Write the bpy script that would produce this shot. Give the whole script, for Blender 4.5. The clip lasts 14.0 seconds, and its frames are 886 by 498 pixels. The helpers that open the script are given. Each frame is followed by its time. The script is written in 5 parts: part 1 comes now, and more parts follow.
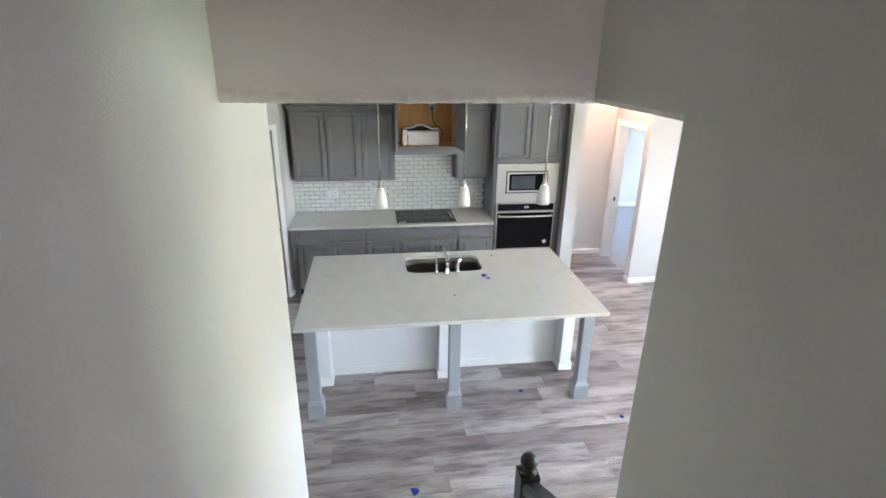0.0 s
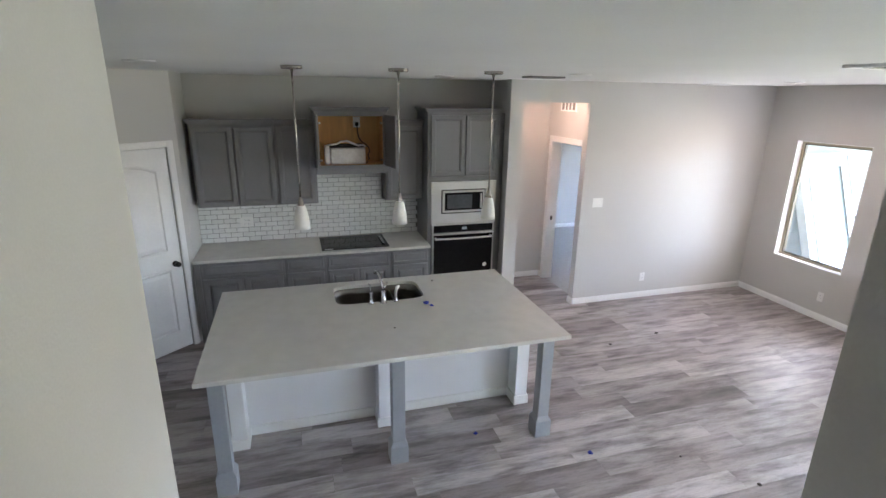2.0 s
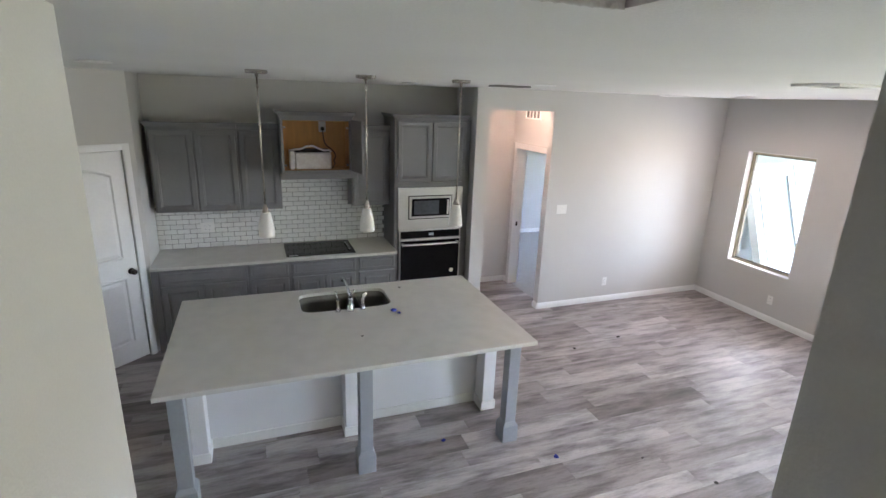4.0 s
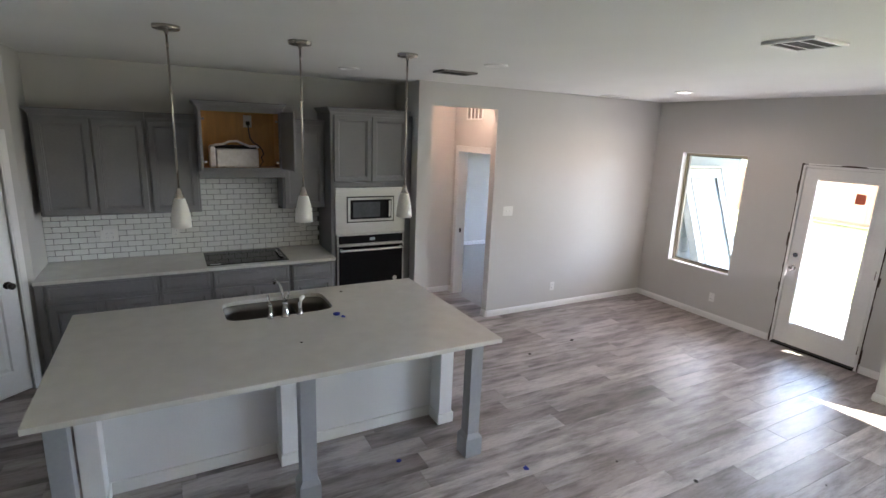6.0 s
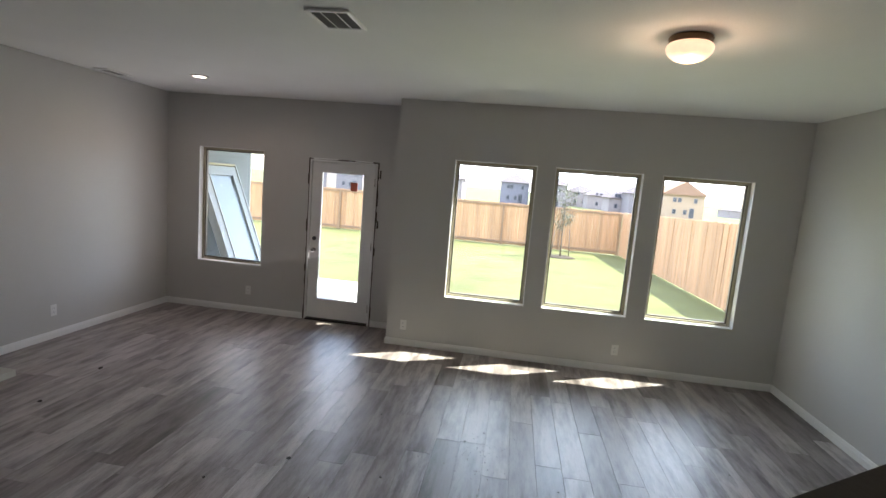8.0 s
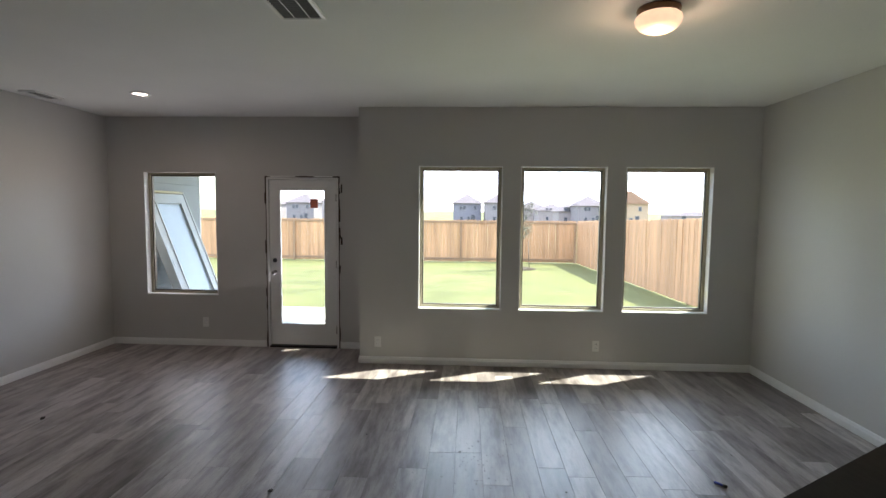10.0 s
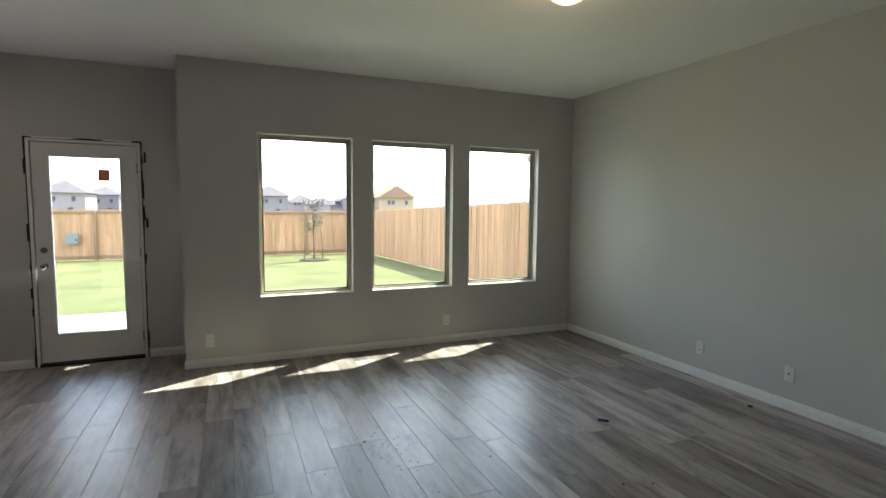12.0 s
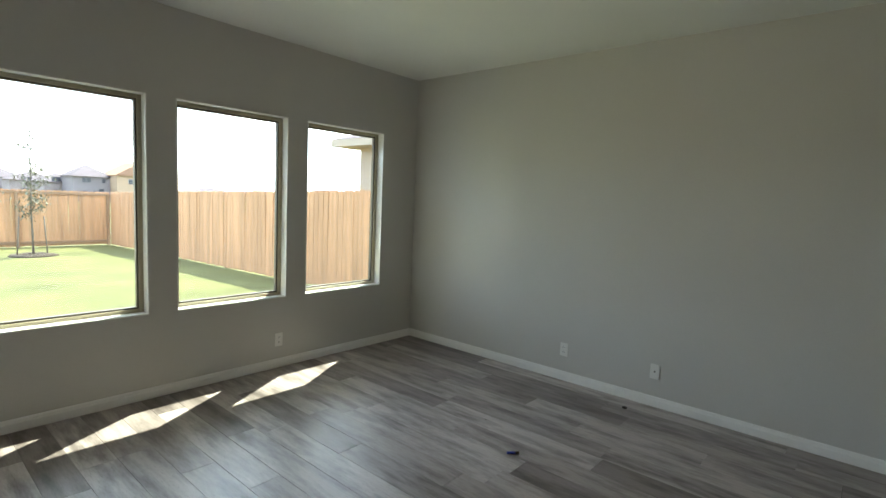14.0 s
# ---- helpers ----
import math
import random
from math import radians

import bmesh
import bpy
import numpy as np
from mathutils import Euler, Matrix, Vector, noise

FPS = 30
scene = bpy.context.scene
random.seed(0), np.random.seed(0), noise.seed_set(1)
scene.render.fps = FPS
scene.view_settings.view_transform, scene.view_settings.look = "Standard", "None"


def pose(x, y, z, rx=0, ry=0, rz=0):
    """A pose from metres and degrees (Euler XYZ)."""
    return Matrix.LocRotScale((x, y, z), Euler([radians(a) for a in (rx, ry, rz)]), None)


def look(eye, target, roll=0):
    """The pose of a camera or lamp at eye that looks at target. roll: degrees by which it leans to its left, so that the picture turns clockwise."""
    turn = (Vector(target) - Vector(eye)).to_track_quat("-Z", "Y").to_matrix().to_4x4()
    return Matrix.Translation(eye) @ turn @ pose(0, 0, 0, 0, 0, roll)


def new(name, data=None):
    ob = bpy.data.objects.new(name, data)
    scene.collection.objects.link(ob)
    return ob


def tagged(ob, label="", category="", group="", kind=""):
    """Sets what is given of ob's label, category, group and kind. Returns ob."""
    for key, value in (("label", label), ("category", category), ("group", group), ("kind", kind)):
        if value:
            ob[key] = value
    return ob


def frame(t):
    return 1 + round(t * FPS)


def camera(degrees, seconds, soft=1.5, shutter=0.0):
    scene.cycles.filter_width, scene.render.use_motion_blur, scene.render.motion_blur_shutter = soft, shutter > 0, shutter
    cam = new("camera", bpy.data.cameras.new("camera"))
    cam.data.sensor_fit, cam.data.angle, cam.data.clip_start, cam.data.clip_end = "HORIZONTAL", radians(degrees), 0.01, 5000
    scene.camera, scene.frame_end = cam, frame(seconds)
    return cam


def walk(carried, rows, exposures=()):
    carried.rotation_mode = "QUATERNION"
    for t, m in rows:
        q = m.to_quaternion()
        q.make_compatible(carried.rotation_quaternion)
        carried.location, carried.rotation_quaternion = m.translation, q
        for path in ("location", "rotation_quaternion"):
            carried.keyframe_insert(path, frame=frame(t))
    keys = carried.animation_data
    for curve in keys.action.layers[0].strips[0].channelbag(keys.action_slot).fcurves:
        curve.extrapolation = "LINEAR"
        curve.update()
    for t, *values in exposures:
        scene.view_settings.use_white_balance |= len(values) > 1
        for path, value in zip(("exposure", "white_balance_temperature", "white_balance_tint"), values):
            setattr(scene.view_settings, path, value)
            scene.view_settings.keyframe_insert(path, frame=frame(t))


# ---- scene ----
cam = camera(82.8, 14.0)
PATH = [
    (0, (0.387, 0.549, 2.87), (0.645, 2.399, 2.154), 0.8),
    (0.5, (0.391, 0.81, 2.679), (0.646, 2.666, 1.981), 2.8),
    (1, (0.379, 0.995, 2.553), (0.905, 2.826, 1.946), 2.5),
    (1.5, (0.38, 1.067, 2.551), (0.921, 2.9, 1.961), 1.5),
    (2, (0.398, 1.077, 2.586), (0.946, 2.909, 2.001), 0.9),
    (2.5, (0.385, 1.084, 2.631), (1.003, 2.907, 2.086), 1.6),
    (4.8, (0.372, 1.093, 2.575), (1.08, 2.852, 1.936), 2.2),
    (5, (0.369, 1.129, 2.546), (1.086, 2.866, 1.863), 2.5),
    (5.5, (0.405, 1.237, 2.409), (1.169, 3.033, 1.972), 2.0),
    (6, (0.389, 1.451, 2.247), (1.325, 3.159, 1.794), 2.3),
    (6.5, (0.379, 1.654, 2.102), (1.648, 3.109, 1.582), 4.8),
    (7, (0.428, 1.818, 1.948), (2.106, 2.849, 1.6), 4.0),
    (7.5, (0.417, 1.916, 1.869), (2.334, 2.415, 1.594), 4.2),
    (8, (0.424, 1.9, 1.887), (2.39, 2.165, 1.628), 4.7),
    (8.2, (0.433, 1.874, 1.888), (2.414, 2.008, 1.641), 4.9),
    (10.3, (0.61, 2.139, 1.626), (2.602, 2.249, 1.481), 0.2),
    (10.5, (0.646, 2.205, 1.589), (2.634, 2.353, 1.421), 0.1),
    (11, (0.71, 2.451, 1.505), (2.706, 2.443, 1.386), -0.1),
    (11.5, (0.774, 2.713, 1.499), (2.739, 2.367, 1.359), -0.2),
    (12, (0.952, 2.849, 1.48), (2.785, 2.066, 1.314), 0.5),
    (12.5, (1.201, 2.963, 1.508), (2.783, 1.75, 1.341), -0.1),
    (13, (1.45, 3.089, 1.527), (2.692, 1.54, 1.285), -0.5),
    (13.5, (1.738, 3.031, 1.516), (2.99, 1.504, 1.201), 0.8),
    (14, (2.085, 2.994, 1.512), (3.387, 1.488, 1.319), 2.5),
]
walk(cam, [(t, look(eye, target, roll)) for t, eye, target, roll in PATH],
     [(0, 5.3, 6000, 15), (0.5, 4.95, 6000, 15), (1.0, 4.55, 6000, 16), (2.5, 4.38, 6100, 17), (5.0, 4.28, 6150, 17), (5.5, 4.08, 6200, 17), (6.0, 3.95, 6250, 17),
      (6.5, 3.66, 6300, 17), (7.5, 2.72, 6350, 16), (8.0, 2.64, 6350, 16), (11.0, 2.34, 6400, 14), (12.5, 2.34, 6550, 9), (14.0, 2.48, 6550, 8)])

# ---- world and sun ----
SUN_WAY = Vector((-0.335, 0.61, -1.0)).normalized()
world = bpy.data.worlds.new("sky")
scene.world = world
world.use_nodes = True
wn = world.node_tree.nodes
wl = world.node_tree.links
wn.clear()
sky = wn.new("ShaderNodeTexSky")
sky.sky_type, sky.sun_disc = "NISHITA", False
sky.sun_elevation = math.asin(-SUN_WAY.z)
sky.sun_rotation = math.atan2(-SUN_WAY.x, -SUN_WAY.y)
coord = wn.new("ShaderNodeTexCoord")
squash = wn.new("ShaderNodeMapping")
squash.inputs["Scale"].default_value = (1.0, 1.0, 2.6)
cloud = wn.new("ShaderNodeTexNoise")
cloud.inputs["Scale"].default_value, cloud.inputs["Detail"].default_value = 3.2, 6.0
ramp = wn.new("ShaderNodeValToRGB")
ramp.color_ramp.elements[0].position, ramp.color_ramp.elements[1].position = 0.44, 0.68
white = wn.new("ShaderNodeMixRGB")
white.inputs[2].default_value = (10.6, 12.4, 15.4, 1)
back = wn.new("ShaderNodeBackground")
back.inputs["Strength"].default_value = 0.15
wout = wn.new("ShaderNodeOutputWorld")
wl.new(coord.outputs["Generated"], squash.inputs["Vector"])
wl.new(squash.outputs["Vector"], cloud.inputs["Vector"])
wl.new(cloud.outputs["Fac"], ramp.inputs["Fac"])
wl.new(ramp.outputs["Color"], white.inputs[0])
wl.new(sky.outputs["Color"], white.inputs[1])
wl.new(white.outputs["Color"], back.inputs["Color"])
wl.new(back.outputs["Background"], wout.inputs["Surface"])

sun = new("sun", bpy.data.lights.new("sun", "SUN"))
sun.data.energy, sun.data.angle, sun.data.color = 3.0, radians(0.5), (0.96, 1.0, 0.80)
sun.matrix_world = look((20, -20, 20), Vector((20, -20, 20)) + SUN_WAY)


def opening_light(name, at, towards, wide, high, watts, colour, spread):
    """An area lamp at an opening, standing in for daylight that enters there."""
    ob = new(name, bpy.data.lights.new(name, "AREA"))
    ob.data.shape, ob.data.size, ob.data.size_y = "RECTANGLE", wide, high
    ob.data.energy, ob.data.color, ob.data.spread = watts, colour, radians(spread)
    ob.matrix_world = look(at, Vector(at) + Vector(towards))
    return ob


# skylight falls in through the windows from above, light off the lawn from below
opening_light("daylight_sky", (6.36, 1.07, 1.42), (-1, 0.1, -0.40), 3.1, 1.45, 2.7, (0.52, 0.75, 1.0), 166)
opening_light("daylight_lawn", (6.42, 1.07, 1.30), (-1, 0.05, 0.65), 3.1, 1.45, 3.2, (1.0, 1.0, 0.52), 166)
opening_light("daylight_patio", (6.75, 4.75, 1.25), (-1, 0.10, 0.50), 2.3, 1.5, 3.7, (1.0, 0.94, 0.94), 172)
# warm lamp behind the view, added to brighten the stair walls
opening_light("stairwell_fill", (0.45, -2.98, 3.7), (0.1, 1, -0.25), 0.4, 0.45, 0.60, (1.0, 0.78, 0.64), 180)


# ---- materials ----
def material(name, colour, rough=0.5, metal=0.0, vary=0.08, scale=6.0, fine=60.0, bump=0.1, spec=0.5,
             emit=0.0, stretch=(1, 1, 1), dirt=None, coat=0.0, each="", spread=0.25, tints=()):
    """A surface with two scales of variation. each: 'object' or 'island' for pieces that differ one by one."""
    m = bpy.data.materials.new(name)
    m.use_nodes = True
    n, l = m.node_tree.nodes, m.node_tree.links
    p = n["Principled BSDF"]
    geo = n.new("ShaderNodeNewGeometry")
    mp = n.new("ShaderNodeMapping")
    mp.inputs["Scale"].default_value = stretch
    l.new(geo.outputs["Position"], mp.inputs["Vector"])
    if each:
        rnd = n.new("ShaderNodeObjectInfo").outputs["Random"] if each == "object" else geo.outputs["Random Per Island"]
        off = n.new("ShaderNodeVectorMath")
        off.operation = "SCALE"
        off.inputs[0].default_value = (37.0, 91.0, 53.0)
        l.new(rnd, off.inputs["Scale"])
        add = n.new("ShaderNodeVectorMath")
        l.new(geo.outputs["Position"], add.inputs[0])
        l.new(off.outputs[0], add.inputs[1])
        l.new(add.outputs[0], mp.inputs["Vector"])
    big, small = n.new("ShaderNodeTexNoise"), n.new("ShaderNodeTexNoise")
    big.inputs["Scale"].default_value, big.inputs["Detail"].default_value = scale, 4.0
    small.inputs["Scale"].default_value, small.inputs["Detail"].default_value = fine, 3.0
    l.new(mp.outputs[0], big.inputs["Vector"])
    l.new(mp.outputs[0], small.inputs["Vector"])
    mix = n.new("ShaderNodeMath")
    mix.operation = "MULTIPLY_ADD"
    mix.inputs[1].default_value = 0.45
    l.new(small.outputs["Fac"], mix.inputs[0])
    half = n.new("ShaderNodeMath")
    half.operation = "MULTIPLY"
    half.inputs[1].default_value = 0.55
    l.new(big.outputs["Fac"], half.inputs[0])
    l.new(half.outputs[0], mix.inputs[2])
    cr = n.new("ShaderNodeValToRGB")
    lo = [c * (1 - vary) for c in colour]
    hi = [min(1.0, c * (1 + vary)) for c in colour]
    if dirt:
        lo = dirt
    cr.color_ramp.elements[0].position, cr.color_ramp.elements[1].position = 0.36, 0.64
    cr.color_ramp.elements[0].color, cr.color_ramp.elements[1].color = (*lo, 1), (*hi, 1)
    l.new(mix.outputs[0], cr.inputs["Fac"])
    base = cr.outputs["Color"]
    if each:
        tone = n.new("ShaderNodeValToRGB")
        tone.color_ramp.interpolation = "LINEAR"
        shades = tints or ((1 - spread,) * 3, (1 + spread,) * 3)
        els = tone.color_ramp.elements
        while len(els) < len(shades):
            els.new(0.5)
        for i, s in enumerate(shades):
            els[i].position = i / (len(shades) - 1)
            els[i].color = (*s, 1)
        l.new(rnd, tone.inputs["Fac"])
        mul = n.new("ShaderNodeMixRGB")
        mul.blend_type = "MULTIPLY"
        mul.inputs[0].default_value = 1.0
        l.new(base, mul.inputs[1])
        l.new(tone.outputs["Color"], mul.inputs[2])
        base = mul.outputs[0]
    l.new(base, p.inputs["Base Color"])
    p.inputs["Metallic"].default_value = metal
    p.inputs["Specular IOR Level"].default_value = spec
    p.inputs["Coat Weight"].default_value = coat
    rr = n.new("ShaderNodeMapRange")
    rr.inputs["To Min"].default_value, rr.inputs["To Max"].default_value = max(0.02, rough - 0.07), min(1, rough + 0.07)
    l.new(big.outputs["Fac"], rr.inputs["Value"])
    l.new(rr.outputs[0], p.inputs["Roughness"])
    if bump:
        b = n.new("ShaderNodeBump")
        b.inputs["Strength"].default_value, b.inputs["Distance"].default_value = bump, 0.004
        l.new(small.outputs["Fac"], b.inputs["Height"])
        l.new(b.outputs[0], p.inputs["Normal"])
    if emit:
        l.new(base, p.inputs["Emission Color"])
        p.inputs["Emission Strength"].default_value = emit
    return m


def glass_material(name, tint=(1, 1, 1), rough=0.0):
    m = bpy.data.materials.new(name)
    m.use_nodes = True
    n, l = m.node_tree.nodes, m.node_tree.links
    n.clear()
    clear, shine, mix, fres = (n.new("ShaderNodeBsdfTransparent"), n.new("ShaderNodeBsdfGlossy"),
                               n.new("ShaderNodeMixShader"), n.new("ShaderNodeFresnel"))
    out = n.new("ShaderNodeOutputMaterial")
    clear.inputs["Color"].default_value = (*tint, 1)
    shine.inputs["Roughness"].default_value = rough
    fres.inputs["IOR"].default_value = 1.35
    l.new(fres.outputs[0], mix.inputs[0])
    l.new(clear.outputs[0], mix.inputs[1])
    l.new(shine.outputs[0], mix.inputs[2])
    l.new(mix.outputs[0], out.inputs["Surface"])
    return m


WALL = material("grey wall paint", (0.565, 0.558, 0.540), 0.75, vary=0.03, scale=1.2, fine=160, bump=0.22)
CEIL = material("white ceiling texture", (0.75, 0.75, 0.74), 0.85, vary=0.03, scale=1.5, fine=110, bump=0.35)
ROUGH_EDGE = material("rough joint compound", (0.60, 0.59, 0.57), 0.9, vary=0.06, scale=14, fine=70, bump=0.9)
ISLANDWHITE = material("white island paint", (0.77, 0.775, 0.785), 0.5, vary=0.03, scale=2, fine=90, bump=0.1)
TRIM = material("white trim paint", (0.80, 0.80, 0.79), 0.4, vary=0.03, scale=3, fine=40, bump=0.05)
CAB = material("grey cabinet paint", (0.216, 0.214, 0.223), 0.40, vary=0.05, scale=4, fine=50, bump=0.06)
LEG = material("grey leg paint", (0.33, 0.345, 0.375), 0.45, vary=0.05, scale=4, fine=50, bump=0.06)
QUARTZ = material("pale quartz", (0.67, 0.655, 0.615), 0.16, vary=0.05, scale=9, fine=170, bump=0.02)
STEEL = material("brushed steel", (0.55, 0.54, 0.52), 0.3, metal=1.0, vary=0.06, scale=5, fine=40, bump=0.05, stretch=(1, 1, 30))
SINK = material("sink steel", (0.17, 0.165, 0.15), 0.38, metal=1.0, vary=0.1, scale=6, fine=60, bump=0.06)
CHROME = material("chrome", (0.55, 0.55, 0.56), 0.14, metal=1.0, vary=0.03, scale=8, fine=60, bump=0)
NICKEL = material("brushed nickel", (0.46, 0.43, 0.40), 0.26, metal=1.0, vary=0.06, scale=8, fine=80, bump=0.05)
BLACKGLASS = material("black glass", (0.006, 0.006, 0.007), 0.07, vary=0.2, scale=3, fine=30, bump=0, spec=0.16)
SCREEN = material("grey oven window", (0.07, 0.075, 0.085), 0.12, vary=0.2, scale=5, fine=30, bump=0)
RAILWOOD = material("black stained wood", (0.012, 0.011, 0.010), 0.35, vary=0.3, scale=6, fine=60, bump=0.1, stretch=(1, 6, 1))
# near-black for dark parts; on toe kicks and gaps its colour holds the shade
DARK = material("dark parts and gap shade", (0.02, 0.018, 0.016), 0.8, vary=0.3, scale=20, fine=90, bump=0.2)
BRONZE = material("dark bronze knob", (0.035, 0.03, 0.028), 0.3, metal=0.8, vary=0.1, scale=20, fine=90, bump=0)
PLY = material("warm plywood", (0.66, 0.36, 0.12), 0.55, vary=0.14, scale=3, fine=26, bump=0.1, stretch=(1, 1, 0.12))
PLASTIC = material("white plastic", (0.78, 0.78, 0.76), 0.35, vary=0.02, scale=10, fine=60, bump=0)
WRAP = material("white wrapped carton", (0.90, 0.87, 0.87), 0.4, vary=0.04, scale=9, fine=30, bump=0.4, dirt=(0.78, 0.73, 0.72))
CORD = material("black cord", (0.015, 0.015, 0.015), 0.5, vary=0.1, bump=0)
BLUE = material("blue tape", (0.006, 0.02, 0.26), 0.6, vary=0.2, scale=60, fine=200, bump=0.2)
CRUMB = material("pale dirt", (0.10, 0.085, 0.075), 0.9, vary=0.4, scale=90, fine=300, bump=0.2)
DEBRIS = material("dark debris", (0.03, 0.025, 0.02), 0.8, vary=0.4, scale=90, fine=300, bump=0.4)
JOINT = material("dark plank joint", (0.05, 0.045, 0.042), 0.8, vary=0.2, scale=10, fine=90, bump=0.1)
GROUT = material("grey grout", (0.10, 0.10, 0.10), 0.9, vary=0.08, scale=10, fine=90, bump=0.3)
TILE = material("white glazed tile", (0.76, 0.77, 0.76), 0.18, vary=0.03, scale=12, fine=80, bump=0.04, each="object", spread=0.05)
VINYL = material("almond vinyl", (0.44, 0.395, 0.29), 0.4, vary=0.05, scale=5, fine=70, bump=0.05)
VINYLDARK = material("dark gasket", (0.10, 0.08, 0.055), 0.5, vary=0.1, scale=5, fine=70, bump=0.05)
SHADE = material("frosted white glass", (0.74, 0.735, 0.70), 0.3, vary=0.02, scale=8, fine=60, bump=0)
DOME = material("lit frosted glass", (0.92, 0.60, 0.38), 0.4, vary=0.04, scale=5, fine=40, bump=0, emit=0.21)
LENS = material("lit lamp lens", (1.0, 0.82, 0.70), 0.4, vary=0.02, scale=5, fine=40, bump=0, emit=1.3)
LENSOFF = material("unlit lamp lens", (0.70, 0.70, 0.68), 0.4, vary=0.02, scale=5, fine=40, bump=0)
# colour of the shade inside vents, used on backing sheets and return slats
VENTSHADE = material("dark duct", (0.03, 0.03, 0.03), 0.8, vary=0.2, scale=9, fine=60, bump=0)
CARPET = material("pale carpet", (0.40, 0.39, 0.385), 0.95, vary=0.1, scale=20, fine=300, bump=0.6)


def plank_wood(name, each):
    """Grey limed oak: each plank has its own tone, dark blotches along the grain and fine pores."""
    m = bpy.data.materials.new(name)
    m.use_nodes = True
    n, l = m.node_tree.nodes, m.node_tree.links
    p = n["Principled BSDF"]
    geo = n.new("ShaderNodeNewGeometry")
    rnd = n.new("ShaderNodeObjectInfo").outputs["Random"] if each == "object" else geo.outputs["Random Per Island"]
    off, add = n.new("ShaderNodeVectorMath"), n.new("ShaderNodeVectorMath")
    off.operation = "SCALE"
    off.inputs[0].default_value = (37.0, 91.0, 53.0)
    l.new(rnd, off.inputs["Scale"])
    l.new(geo.outputs["Position"], add.inputs[0])
    l.new(off.outputs[0], add.inputs[1])

    def layer(stretch, scale, detail, lo, hi, p0, p1, rough=0.6):
        mp, tx, cr = n.new("ShaderNodeMapping"), n.new("ShaderNodeTexNoise"), n.new("ShaderNodeValToRGB")
        mp.inputs["Scale"].default_value = stretch
        tx.inputs["Scale"].default_value, tx.inputs["Detail"].default_value, tx.inputs["Roughness"].default_value = scale, detail, rough
        l.new(add.outputs[0], mp.inputs["Vector"])
        l.new(mp.outputs[0], tx.inputs["Vector"])
        cr.color_ramp.elements[0].position, cr.color_ramp.elements[1].position = p0, p1
        cr.color_ramp.elements[0].color, cr.color_ramp.elements[1].color = (*lo, 1), (*hi, 1)
        l.new(tx.outputs["Fac"], cr.inputs["Fac"])
        return tx, cr.outputs["Color"]

    def times(a, b):
        mx = n.new("ShaderNodeMixRGB")
        mx.blend_type, mx.inputs[0].default_value = "MULTIPLY", 1.0
        l.new(a, mx.inputs[1])
        l.new(b, mx.inputs[2])
        return mx.outputs[0]

    blotch, c1 = layer((0.85, 4.3, 1), 2.6, 5.0, (0.33, 0.305, 0.295), (1.12, 1.12, 1.12), 0.31, 0.58)
    pores, c2 = layer((1.4, 16.0, 1), 4.0, 5.0, (0.90, 0.895, 0.89), (1.06, 1.06, 1.06), 0.34, 0.64, 0.6)
    speck, c3 = layer((2.0, 9.0, 1), 14.0, 3.0, (0.80, 0.79, 0.78), (1.03, 1.03, 1.03), 0.30, 0.46)
    tone = n.new("ShaderNodeValToRGB")
    shades = ((0.187, 0.158, 0.151), (0.326, 0.286, 0.278), (0.390, 0.349, 0.343), (0.224, 0.190, 0.182), (0.455, 0.413, 0.408), (0.345, 0.309, 0.306))
    els = tone.color_ramp.elements
    while len(els) < len(shades):
        els.new(0.5)
    for i, c in enumerate(shades):
        els[i].position = i / (len(shades) - 1)
        els[i].color = (*c, 1)
    l.new(rnd, tone.inputs["Fac"])
    l.new(times(times(times(tone.outputs["Color"], c1), c2), c3), p.inputs["Base Color"])
    rr = n.new("ShaderNodeMapRange")
    rr.inputs["To Min"].default_value, rr.inputs["To Max"].default_value = 0.30, 0.47
    l.new(blotch.outputs["Fac"], rr.inputs["Value"])
    l.new(rr.outputs[0], p.inputs["Roughness"])
    p.inputs["Specular IOR Level"].default_value = 0.8
    b = n.new("ShaderNodeBump")
    b.inputs["Strength"].default_value, b.inputs["Distance"].default_value = 0.08, 0.003
    l.new(pores.outputs["Fac"], b.inputs["Height"])
    l.new(b.outputs[0], p.inputs["Normal"])
    return m


PLANK = plank_wood("grey oak plank", "object")
PLANKREST = plank_wood("grey oak plank far", "island")
GLASS = glass_material("window glass", (0.965, 0.975, 0.94))
CONCRETE = material("pale concrete", (0.52, 0.50, 0.47), 0.9, vary=0.08, scale=1.5, fine=60, bump=0.3)
GRASS = material("lawn", (0.116, 0.118, 0.046), 0.9, vary=0.30, scale=0.9, fine=26, bump=1.0, spec=0.2, dirt=(0.078, 0.081, 0.031))
PICKET = material("cedar picket", (0.48, 0.265, 0.138), 0.8, vary=0.24, scale=1.5, fine=9, bump=0.3, stretch=(6, 6, 0.45), each="object", spread=0.13)
FENCEWOOD = material("cedar rail", (0.29, 0.175, 0.10), 0.8, vary=0.16, scale=1.2, fine=10, bump=0.3)
SIDING = material("pale grey siding", (0.23, 0.245, 0.255), 0.7, vary=0.03, scale=2, fine=40, bump=0.1)
MULCH = material("dark mulch", (0.05, 0.035, 0.025), 1.0, vary=0.4, scale=20, fine=90, bump=1.0)
BARK = material("grey bark", (0.16, 0.13, 0.10), 0.9, vary=0.25, scale=14, fine=90, bump=0.6)
LEAF = material("olive leaf", (0.150, 0.150, 0.100), 0.7, vary=0.3, scale=5, fine=60, bump=0, each="island", spread=0.3)
